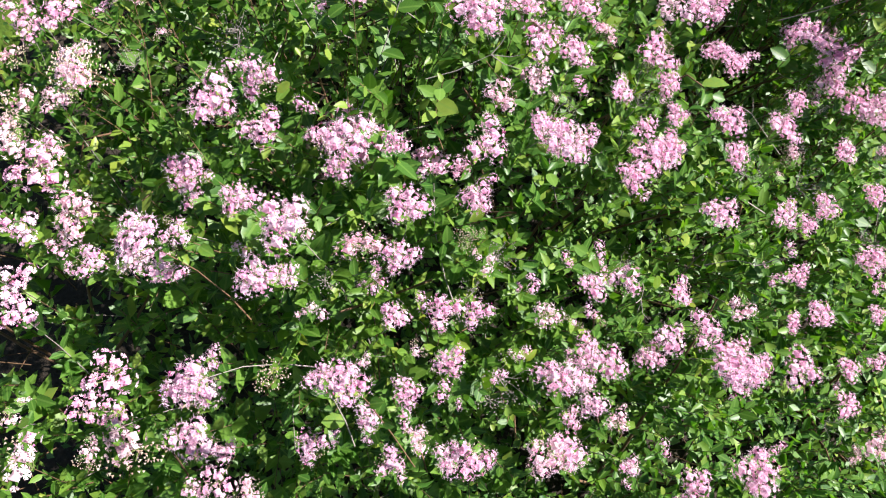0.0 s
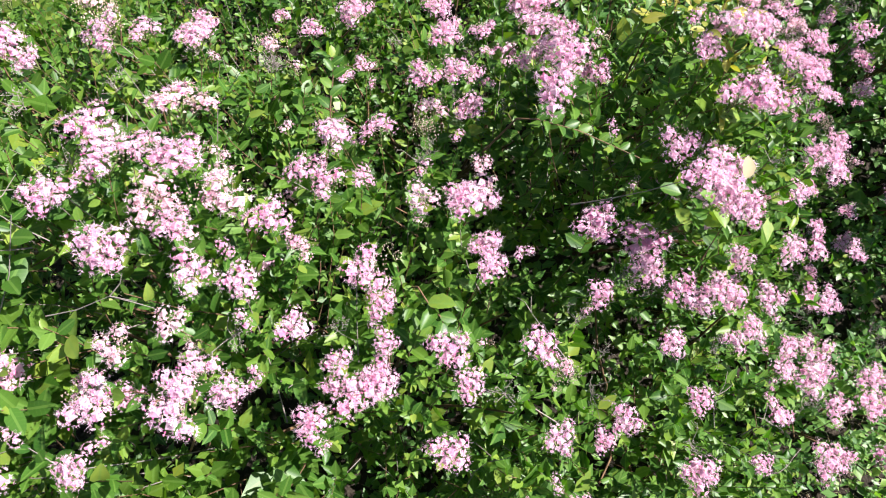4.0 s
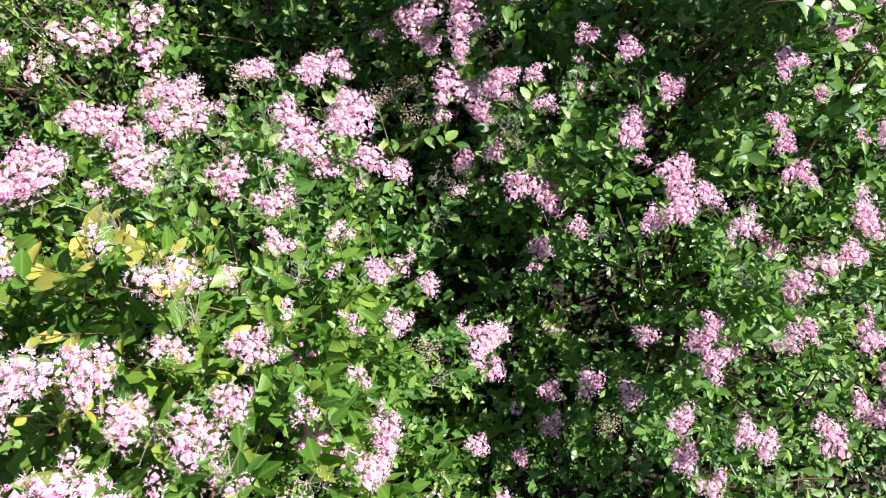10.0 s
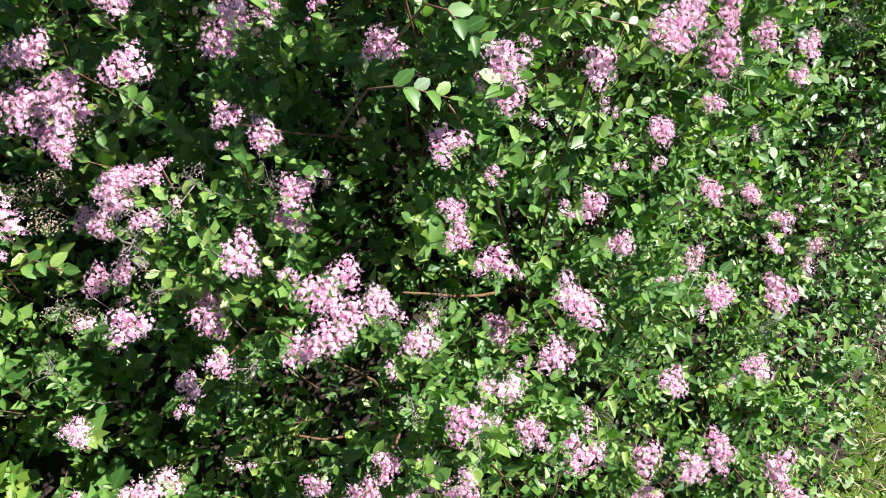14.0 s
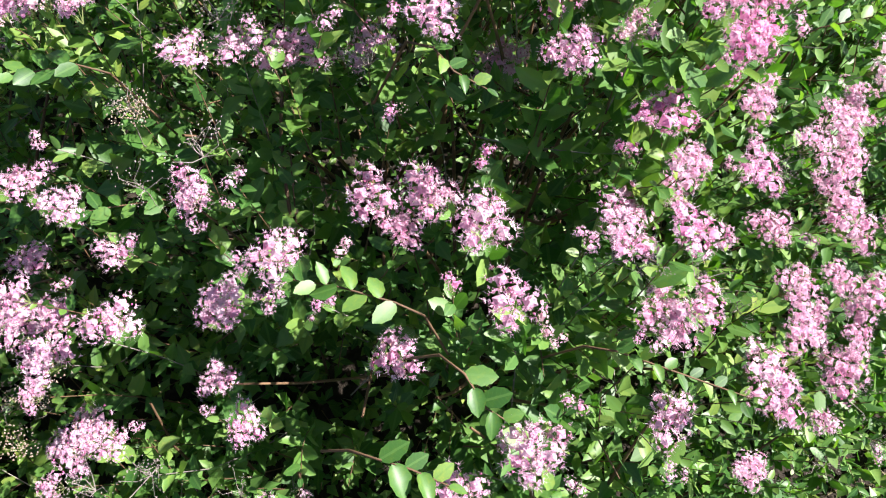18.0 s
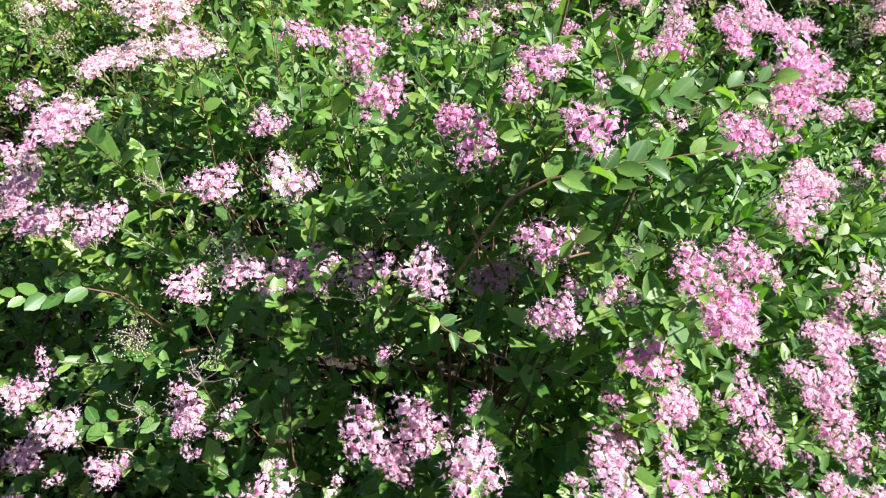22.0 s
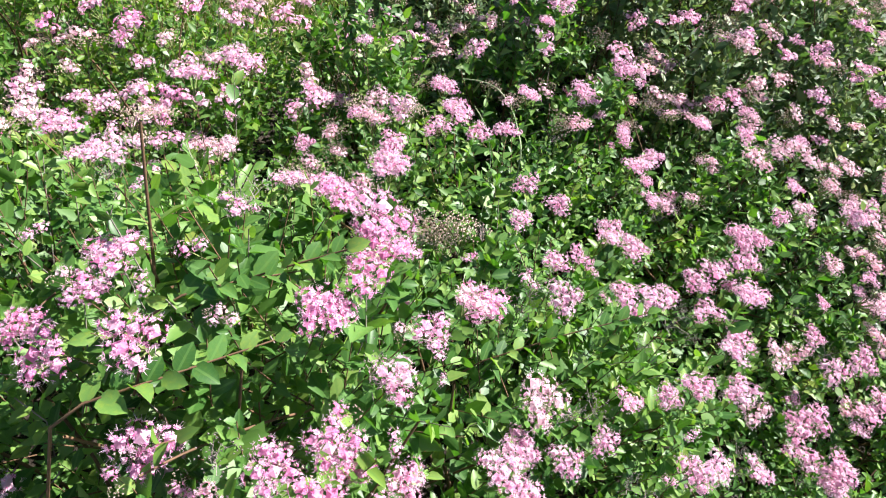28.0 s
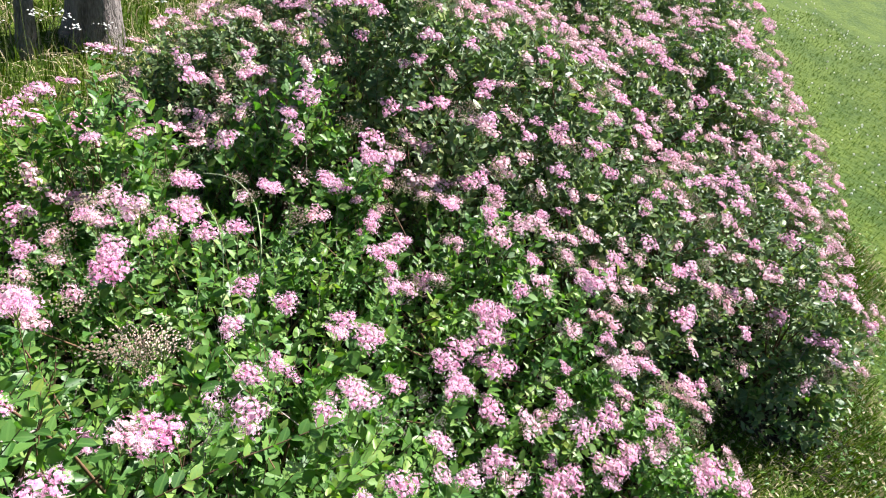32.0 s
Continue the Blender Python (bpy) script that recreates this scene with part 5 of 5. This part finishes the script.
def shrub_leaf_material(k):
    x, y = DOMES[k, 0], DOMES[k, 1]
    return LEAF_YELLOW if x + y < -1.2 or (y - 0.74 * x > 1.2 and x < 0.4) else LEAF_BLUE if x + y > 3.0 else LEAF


def seen_share(x, y):
    """Thins out the far back of the hedge, which only closes the place."""
    side = y - 0.74 * x
    share = np.where((x < -2.5) | (side > 3.1) | ((side > 1.9) & (x < -1.4)), 0.5, 1.0)
    return np.where(x + y > 4.0, np.minimum(share, 0.8), share)


def shoot_tips():
    """Places and directions of the leafy shoots that carry no flower."""
    p = rng.uniform((-2.9, -2.1), (5.4, 4.7), (46000, 2))
    h, nrm = canopy(p[:, 0], p[:, 1]), canopy_normal(p[:, 0], p[:, 1])
    keep = (h > 0.12) & (rng.uniform(0, 1, len(p)) < np.where(p.sum(1) > 2.6, 0.48, 0.42) / np.clip(nrm[:, 2], 0.25, 1) * seen_share(p[:, 0], p[:, 1]))
    p, h, nrm = p[keep], h[keep], nrm[keep]
    pick = rng.uniform(0, 1, len(p))
    depth = np.where(pick < 0.56, np.abs(rng.normal(0.01, 0.035, len(p))), np.where(pick < 0.80, rng.uniform(0.08, 0.30, len(p)), rng.uniform(0.25, 0.55, len(p))))
    depth = depth + sink(p[:, 0], p[:, 1]) * rng.uniform(0.8, 1.15, len(p))
    z = np.maximum(h - depth / np.clip(nrm[:, 2], 0.45, 1), 0.06)
    d = unit(nrm * 0.75 + (0, 0, 0.55) + rng.normal(0, 0.33, (len(p), 3)))
    return np.concatenate([p, z[:, None]], 1), d


def more_heads():
    """Flower heads spread over the parts of the hedge that stay far off."""
    taken = [r[:2] for rows in HEADS.values() for r in rows]
    p = rng.uniform((-2.9, -2.1), (5.2, 4.6), (11000, 2))
    h = canopy(p[:, 0], p[:, 1])
    for (x, y), z in zip(p, h):
        far, back = x + y > 2.6, y - 0.74 * x > 1.1 or x < -2.2
        if z < 0.22 or not (far or back) or rng.uniform() > (0.85 if far else 0.3):
            continue
        t = np.array(taken)
        if ((t[:, 0] - x) ** 2 + (t[:, 1] - y) ** 2).min() < 0.052**2:
            continue
        taken.append((x, y))
        owner = int(canopy_terms(x, y).argmax())
        HEADS.setdefault(owner, []).append((x, y, z + rng.uniform(-0.02, 0.02), rng.uniform(0.95, 1.4), int(rng.choice([0, 1, 1, 1, 1, 2]))))


more_heads()


def twin_heads():
    """Most flower heads stand in twos and threes on one forked shoot; dry ones of last year lie between."""
    for k in HEADS:
        for x, y, z, size, kind in list(HEADS[k]):
            for _ in range(int(rng.choice([0, 0, 1, 1]) if x + y < -1.4 else rng.choice([0, 0, 1]))):
                a, d = rng.uniform(0, 6.28), rng.uniform(0.032, 0.05) * size
                HEADS[k].append((x + d * np.cos(a), y + d * np.sin(a), z - rng.uniform(0.004, 0.03), size * rng.uniform(0.45, 0.75), kind))
    for x, y in rng.uniform((-2.2, -1.4), (1.6, 1.6), (300, 2)):
        z = float(canopy(x, y))
        if 0.3 < z and y - 0.74 * x < 0.9:
            HEADS.setdefault(int(canopy_terms(x, y).argmax()), []).append((x, y, z - rng.uniform(0.0, 0.05), rng.uniform(0.8, 1.3), 4))


twin_heads()


SHRUB_OBJECTS, LEAF_PIECES = {}, {}


def build_shrubs():
    tips, dirs = shoot_tips()
    owner = canopy_terms(tips[:, 0], tips[:, 1]).argmax(-1)
    leaf_meshes = LEAF_PIECES
    for k, (cx, cy, reach, height) in enumerate(SHRUBS):
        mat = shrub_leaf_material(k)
        tone = {"leaf_green": "green", "leaf_yellow_green": "yellow-green", "leaf_blue_green": "blue-green"}[mat.name]
        shrub = tagged(new("spirea_shrub"), f"rounded spirea shrub with {tone} leaves and pink flower heads", "shrub", group="shrubs of the hedge")
        base = np.array([cx, cy, float(ground_height(cx, cy))])
        shrub.location = base
        mine = owner == k
        tip, d = tips[mine], dirs[mine]
        rows = HEADS.get(k, [])
        # every flower head ends a shoot of its own
        if rows:
            hp = np.array([r[:3] for r in rows])
            hd = unit(canopy_normal(hp[:, 0], hp[:, 1]) * 0.35 + (0, 0, 1.0) + rng.normal(0, 0.2, (len(hp), 3)))
            tip = np.concatenate([tip, hp - hd * 0.035])
            d = np.concatenate([d, hd])
        n_plain = mine.sum()
        if not len(tip):
            bpy.data.objects.remove(shrub)
            continue
        close = -2.5 < cx and cx + cy < 2.8 and cy - 0.74 * cx < 1.0
        big = 1.15 if 0.3 < cy - 0.3 * cx and cx > -0.6 and cy < 1.6 else 1.1 if cx + cy < -1.0 else 1.3 if cx + cy > 2.2 else 1.0
        SHRUB_OBJECTS[k] = shrub
        pale_twigs, place, along, face, length, collar = Heap(), [], [], [], [], []
        for i in range(len(tip)):
            ln = rng.uniform(0.15, 0.28)
            m = int(ln / 0.0135)
            s = (np.arange(m) + rng.uniform(0.2, 0.8)) / m * ln
            bow = unit(np.array([0, 0, 1.0]) * 0.7 + rng.normal(0, 0.4, 3)) - d[i]
            pos = tip[i] - d[i] * s[:, None] - bow * (s[:, None] ** 2) * 1.1
            a = np.arange(m) * 2.39996 + rng.uniform(0, 6.28)
            ref = unit(np.cross(d[i], rng.normal(0, 1, 3)))
            rad = np.cos(a)[:, None] * ref + np.sin(a)[:, None] * np.cross(d[i], ref)
            tilt = rng.uniform(0.5, 1.25, m)[:, None]
            al = np.cos(tilt) * d[i] + np.sin(tilt) * rad + np.array([0, 0, -0.05])
            place.append(pos)
            collar.append((s < 0.05) & (i >= n_plain))
            along.append(al)
            face.append(d[i] * 0.7 + np.array([0, 0, 0.45]) + rng.normal(0, 0.48, (m, 3)))
            young = np.clip((s + 0.02) / 0.07, 0.5, 1.0)
            length.append(rng.uniform(0.017, 0.036) * big * rng.uniform(0.7, 1.25, m) * young)
            q = np.array([0.0, 0.35, 0.7, 1.0])[:, None] * (ln + 0.08)
            v, f = tube(tip[i] - d[i] * q - bow * q * q * 1.1 - base, (0.0007, 0.0009, 0.0011, 0.0014), 3)
            pale_twigs.add(v, np.concatenate([f[:, [0, 1, 2]], f[:, [0, 2, 3]]]), 0 if rng.uniform() < 0.8 else 1)
        place, along, face, length, collar = (np.concatenate(c) for c in (place, along, face, length, collar))
        # the dips stay open but for stray leaves and those close under a flower head
        below = canopy(place[:, 0], place[:, 1]) - place[:, 2]
        ok = (place[:, 2] > 0.0) & ((below > 0.6 * sink(place[:, 0], place[:, 1])) | collar | (rng.uniform(0, 1, len(place)) < 0.15))
        place, along, face, length = place[ok] - base, along[ok], face[ok], length[ok]
        lone = np.zeros(len(place), bool)
        proud = canopy(place[:, 0] + cx, place[:, 1] + cy) - place[:, 2] - base[2]
        order = np.argsort(proud + rng.uniform(0, 0.09, len(place)))[: 140 if close else 12]
        lone[order] = True
        frames = leaf_frames(place, along, face, length)
        deep = ~lone & (proud > 0.17)
        inner = ~lone & ~deep & (proud > 0.09) if close else np.zeros(len(place), bool)
        gold = ~lone & ~deep & ~inner & (np.hypot(place[:, 0] + cx + 0.90, place[:, 1] + cy + 0.36) + rng.uniform(-0.06, 0.06, len(place)) < 0.13)
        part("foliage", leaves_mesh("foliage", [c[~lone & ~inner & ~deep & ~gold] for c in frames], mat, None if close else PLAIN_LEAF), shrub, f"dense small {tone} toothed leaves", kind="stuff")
        if inner.any():
            part("inner_foliage", leaves_mesh("inner_foliage", [c[inner] for c in frames], mat, PLAIN_LEAF), shrub, f"shaded {tone} leaves inside the shrub", kind="stuff")
        if deep.any():
            x, y, z, p = (c[deep] for c in frames)
            part("deep_foliage", leaves_mesh("deep_foliage", (x * 1.25, y * 1.25, z * 1.25, p), mat, DEEP_LEAF), shrub, f"deep-lying shaded {tone} leaves", kind="stuff")
        if gold.any():
            part("golden_foliage", leaves_mesh("golden_foliage", [c[gold] for c in frames], LEAF_GOLD), shrub, "golden-yellow leaves on a few shoots", kind="stuff")
        part("twig_mass", pale_twigs.mesh("twig_mass", [TWIG, DEAD]), shrub, "thin reddish-brown twigs", kind="stuff")
        if mat.name not in leaf_meshes:
            one = [np.array([v], float) for v in ((1, 0, 0), (0, 1, 0), (0, 0, 1), (0, 0, 0))]
            leaf_meshes[mat.name] = [leaves_mesh("leaf", one, mat, FINE_LEAF) for _ in range(6)]
        for i in np.flatnonzero(lone):
            ob = part("leaf", leaf_meshes[mat.name][i % 6], shrub)
            x, y, z, p = (c[i] for c in frames)
            ob.matrix_local = Matrix(((x[0], y[0], z[0], p[0]), (x[1], y[1], z[1], p[1]), (x[2], y[2], z[2], p[2]), (0, 0, 0, 1)))
        # woody branches from the root
        for b in range(9):
            a = b * 0.7 + k
            out = reach * rng.uniform(0.25, 0.6)
            ex, ey = cx + out * np.cos(a), cy + out * np.sin(a)
            top = max(float(canopy(ex, ey)) - 0.10, 0.15)
            s = np.linspace(0, 1, 8)
            pts = np.stack([(ex - cx) * s**1.5, (ey - cy) * s**1.5, (top + 0.04) * s - 0.02], 1)
            pts[:, :2] += 0.02 * np.stack([np.sin(s * 7 + b), np.cos(s * 6 + b)], 1) * s[:, None]
            v, f = tube(pts, 0.0055 * (1 - 0.7 * s), 6)
            part("branch", mesh_of("branch", v, f, [TWIG]), shrub)
        for i, (x, y, z, size, kind) in enumerate(rows):
            pool = HEAD_KINDS[kind][2 if not close else 1 if size < 0.62 else 0]
            ob = part("dried_head" if kind == 4 else "flower_head", pool[int(rng.integers(len(pool)))], shrub, HEAD_LABELS[kind])
            turn = Vector(d[n_plain + i]).to_track_quat("Z", "Y") @ Euler((0, 0, rng.uniform(0, 6.28))).to_quaternion()
            grow = size * rng.uniform(0.92, 1.08)
            ob.matrix_local = Matrix.LocRotScale(Vector((x, y, z)) - Vector(base), turn, Vector((grow * rng.uniform(0.95, 1.18), grow, grow * 0.8)))


build_shrubs()


def leafy_shoot(points, size=0.032):
    """A slender shoot that stands out from its shrub, with large toothed leaves on alternate sides; root first, tip last."""
    pts = np.array(points, float)
    k = int(np.where([i in SHRUB_OBJECTS for i in range(len(DOMES))], canopy_terms(*pts[1, :2]), -9).argmax())
    shrub = SHRUB_OBJECTS[k]
    base = np.array(shrub.location)
    way = unit(pts[-1] - pts[0])
    pts = np.concatenate([[pts[0] - 0.07 * way - (0, 0, 0.16)], [pts[0] - 0.03 * way - (0, 0, 0.02)], pts]) - base
    v, f = tube(pts, np.linspace(0.0017, 0.0008, len(pts)), 5)
    stem = part("shoot", mesh_of("shoot", v, f, [TWIG]), shrub, "slender reddish-brown shoot with toothed leaves")
    mat = shrub_leaf_material(k).name
    run = np.linalg.norm(pts[-1] - pts[2])
    n = max(5, int(run / 0.0125))
    for i in range(n + 1):
        a = i / n * (len(pts) - 3)
        j = min(int(a), len(pts) - 4)
        place = pts[j + 2] + (pts[j + 3] - pts[j + 2]) * (a - j)
        side = unit(np.cross(way, (0, 0, 1.0))) * (1 if i % 2 else -1)
        go = way * rng.uniform(0.4, 0.8) + side * rng.uniform(0.5, 0.9) + np.array([0, 0, rng.uniform(0.0, 0.5)]) if i < n else way + (0, 0, 0.2)
        fr = leaf_frames(place[None], go[None], (np.array([0.25, 0, 0.8]) + rng.normal(0, 0.3, 3))[None], np.array([size * rng.uniform(0.75, 1.15) * (1 - 0.35 * i / n)]))
        x, y, z, p = (c[0] for c in fr)
        leaf = part("leaf", LEAF_PIECES[mat][i % 6], stem)
        leaf.matrix_local = Matrix(((x[0], y[0], z[0], p[0]), (x[1], y[1], z[1], p[1]), (x[2], y[2], z[2], p[2]), (0, 0, 0, 1)))


leafy_shoot([(-0.041, 0.259, 0.918), (-0.099, 0.270, 0.918), (-0.143, 0.273, 0.916)])
leafy_shoot([(-0.338, 0.403, 0.791), (-0.398, 0.391, 0.781), (-0.434, 0.383, 0.775)], 0.034)
leafy_shoot([(-0.040, 0.111, 0.918), (-0.010, 0.105, 0.917), (0.024, 0.094, 0.916)], 0.034)
leafy_shoot([(-0.435, 0.520, 0.883), (-0.502, 0.505, 0.873), (-0.570, 0.498, 0.868)], 0.036)
leafy_shoot([(-0.029, 0.461, 1.054), (-0.008, 0.444, 1.045), (0.024, 0.433, 1.039)], 0.024)
leafy_shoot([(-0.184, 0.409, 0.722), (-0.196, 0.471, 0.757), (-0.213, 0.563, 0.807)], 0.034)
leafy_shoot([(0.064, 0.534, 1.177), (0.132, 0.549, 1.190), (0.208, 0.567, 1.204)], 0.030)
leafy_shoot([(0.125, 0.643, 1.163), (0.168, 0.651, 1.170), (0.232, 0.658, 1.177)], 0.030)
leafy_shoot([(-0.121, 0.586, 0.952), (-0.186, 0.618, 0.968), (-0.226, 0.646, 0.982)], 0.028)
leafy_shoot([(0.028, 0.187, 0.954), (0.050, 0.160, 0.945), (0.076, 0.148, 0.942)], 0.030)
leafy_shoot([(0.192, 0.242, 0.880), (0.264, 0.224, 0.878), (0.335, 0.206, 0.877)], 0.026)
leafy_shoot([(0.486, 0.716, 0.876), (0.590, 0.720, 0.929), (0.702, 0.719, 0.981)], 0.030)
leafy_shoot([(0.189, 0.663, 1.163), (0.231, 0.663, 1.183), (0.273, 0.662, 1.203)], 0.032)
leafy_shoot([(-0.562, 0.019, 0.607), (-0.540, 0.029, 0.614), (-0.499, 0.009, 0.615)], 0.036)
leafy_shoot([(-1.506, -0.575, 0.978), (-1.505, -0.530, 0.994), (-1.510, -0.500, 1.004)], 0.030)
leafy_shoot([(-1.324, -0.891, 1.031), (-1.303, -0.910, 1.026), (-1.295, -0.935, 1.017)], 0.036)
leafy_shoot([(-1.187, -0.605, 1.049), (-1.126, -0.618, 1.049), (-1.034, -0.651, 1.043)], 0.026)


def dead_twigs():
    """Bare grey forks of last year that poke out between the leaves."""
    for x, y in rng.uniform((-2.1, -1.3), (0.9, 1.0), (44, 2)):
        z = float(canopy(x, y))
        if z < 0.4 or y - 0.74 * x > 0.6:
            continue
        k = int(np.where([i in SHRUB_OBJECTS for i in range(len(DOMES))], canopy_terms(x, y), -9).argmax())
        shrub, heap = SHRUB_OBJECTS[k], Heap()
        root = np.array([x, y, z - 0.05]) - np.array(shrub.location)
        go = unit(np.array([rng.normal(0, 0.7), rng.normal(0, 0.7), 0.55]))
        fork = root + go * rng.uniform(0.04, 0.07)
        ends = [(root - go * 0.03, fork)] + [(fork, fork + unit(go + rng.normal(0, 0.7, 3)) * rng.uniform(0.02, 0.05)) for _ in range(3)]
        for a, b in ends:
            v, f = tube([a, (a + b) / 2 + rng.normal(0, 0.003, 3), b], (0.0009, 0.0007, 0.0004), 4)
            heap.add(v, f)
        part("dead_twig", heap.mesh("dead_twig", [DEAD]), shrub, "bare grey forked twig")


dead_twigs()


def weeds():
    """Low weeds and fallen leaves at the foot of the hedge."""
    p = rng.uniform((-1.4, -2.2), (4.4, 2.4), (100000, 2))
    h = canopy(p[:, 0], p[:, 1])
    inward = canopy(p[:, 0] - 0.24, p[:, 1] + 0.32)
    keep = (inward > 0.08) & (h < 0.30) & (p[:, 1] < 0.74 * p[:, 0] + 0.4) & (rng.uniform(0, 1, len(p)) < np.where(h > 0.05, 0.55, 0.28))
    p = p[keep]
    n = len(p)
    place = np.concatenate([p, (ground_height(p[:, 0], p[:, 1]) + rng.uniform(0.015, 0.10, n) ** 1.0)[:, None]], 1)
    frames = leaf_frames(place, rng.normal(0, 1, (n, 3)) * (1, 1, 0.4), rng.normal(0, 0.45, (n, 3)) + (0, 0, 1), rng.uniform(0.010, 0.026, n))
    green = rng.uniform(0, 1, n) < 0.75
    tagged(new("weeds", leaves_mesh("weeds", [c[green] for c in frames], LEAF, PLAIN_LEAF)), "low green weeds at the foot of the hedge", "weeds", kind="stuff")
    low = [c[~green] for c in frames]
    low[3] = low[3] * (1, 1, 0.35)
    tagged(new("leaf_litter", leaves_mesh("leaf_litter", low, STRAW, PLAIN_LEAF)), "dry tan fallen leaves on the soil", "leaf litter", kind="stuff")


weeds()


def undergrowth():
    """Shaded low leaves that cover the bed beneath the shrubs."""
    p = rng.uniform((-2.6, -1.9), (3.4, 2.9), (60000, 2))
    p = p[canopy(p[:, 0], p[:, 1]) > 0.22]
    n = len(p)
    place = np.concatenate([p, (ground_height(p[:, 0], p[:, 1]) + rng.uniform(0.03, 0.24, n))[:, None]], 1)
    frames = leaf_frames(place, rng.normal(0, 1, (n, 3)) * (1, 1, 0.4), rng.normal(0, 0.4, (n, 3)) + (0, 0, 1), rng.uniform(0.022, 0.044, n))
    tagged(new("undergrowth", leaves_mesh("undergrowth", frames, LEAF, DEEP_LEAF)), "low shaded green leaves covering the soil under the shrubs", "undergrowth", kind="stuff")


undergrowth()


def arched_stalk(points, radii, name, mat, label, category):
    """A thin stalk through a few bends, smoothed."""
    pts = np.array(points, float)
    s = np.linspace(0, len(pts) - 1, 6 * len(pts))
    i = np.clip(s.astype(int), 0, len(pts) - 2)
    f = (s - i)[:, None]
    p0, p1, p2, p3 = pts[np.maximum(i - 1, 0)], pts[i], pts[i + 1], pts[np.minimum(i + 2, len(pts) - 1)]
    curve = 0.5 * (2 * p1 + (p2 - p0) * f + (2 * p0 - 5 * p1 + 4 * p2 - p3) * f**2 + (3 * p1 - p0 - 3 * p2 + p3) * f**3)
    v, q = tube(curve, np.interp(s, [0, len(pts) - 1], radii), 6)
    tagged(new(name, mesh_of(name, v, q, [mat])), label, category)


PALE_STALK = rough_material("pale_grass_stalk", [(0.2, (0.16, 0.22, 0.10)), (0.8, (0.30, 0.36, 0.20))], 30.0, 0.5, 0.1, 0.001)
arched_stalk([(0.76, 1.30, -0.03), (0.755, 1.34, 0.5), (0.755, 1.37, 0.655), (0.762, 1.45, 0.672), (0.762, 1.53, 0.675), (0.735, 1.58, 0.69), (0.70, 1.616, 0.685), (0.66, 1.65, 0.665)], (0.0020, 0.0013), "grass_stalk", PALE_STALK, "pale arching grass stalk among the flowers", "grass")
arched_stalk([(0.66, 1.20, -0.03), (0.66, 1.28, 0.6), (0.66, 1.36, 0.72), (0.64, 1.45, 0.74)], (0.0018, 0.0009), "grass_stalk", PALE_STALK, "pale upright grass stalk among the flowers", "grass")
arched_stalk([(0.05, 0.66, -0.03), (0.07, 0.70, 0.9), (0.08, 0.74, 1.10), (0.085, 0.79, 1.24)], (0.003, 0.0014), "dead_stem", TWIG, "thin dark dead stem sticking out of a shrub", "stem")
arched_stalk([(-0.19, 0.36, -0.03), (-0.19, 0.40, 0.6), (-0.195, 0.43, 0.734), (-0.209, 0.487, 0.761), (-0.21, 0.52, 0.82), (-0.205, 0.58, 0.88)], (0.0032, 0.0018), "bare_stem", TWIG, "bare reddish-brown stem in a gap of the leaves", "stem")
arched_stalk([(0.02, 0.60, -0.03), (0.0, 0.68, 0.62), (-0.004, 0.733, 0.80), (0.027, 0.806, 0.83), (0.08, 0.90, 0.92)], (0.007, 0.004), "bare_stem", TWIG, "thick brown woody stem between the leaves", "stem")
arched_stalk([(0.35, 0.72, -0.03), (0.31, 0.68, 0.8), (0.23, 0.62, 0.95), (0.138, 0.547, 1.05), (0.09, 0.51, 1.08)], (0.0022, 0.0011), "bare_stem", TWIG, "arching reddish-brown stem with few leaves", "stem")


def dry_leaf():
    x, y, z, p = leaf_frames(np.array([[-0.885, -0.675, 1.055]]), np.array([[0.1, 1.0, 0.35]]), np.array([[0.2, -0.4, 1.0]]), np.array([0.034]))
    me = leaves_mesh("dry_leaf", (x, y, z, p), STRAW, FINE_LEAF)
    tagged(new("dry_leaf", me), "curled dry tan leaf caught on a shrub", "leaf")


dry_leaf()
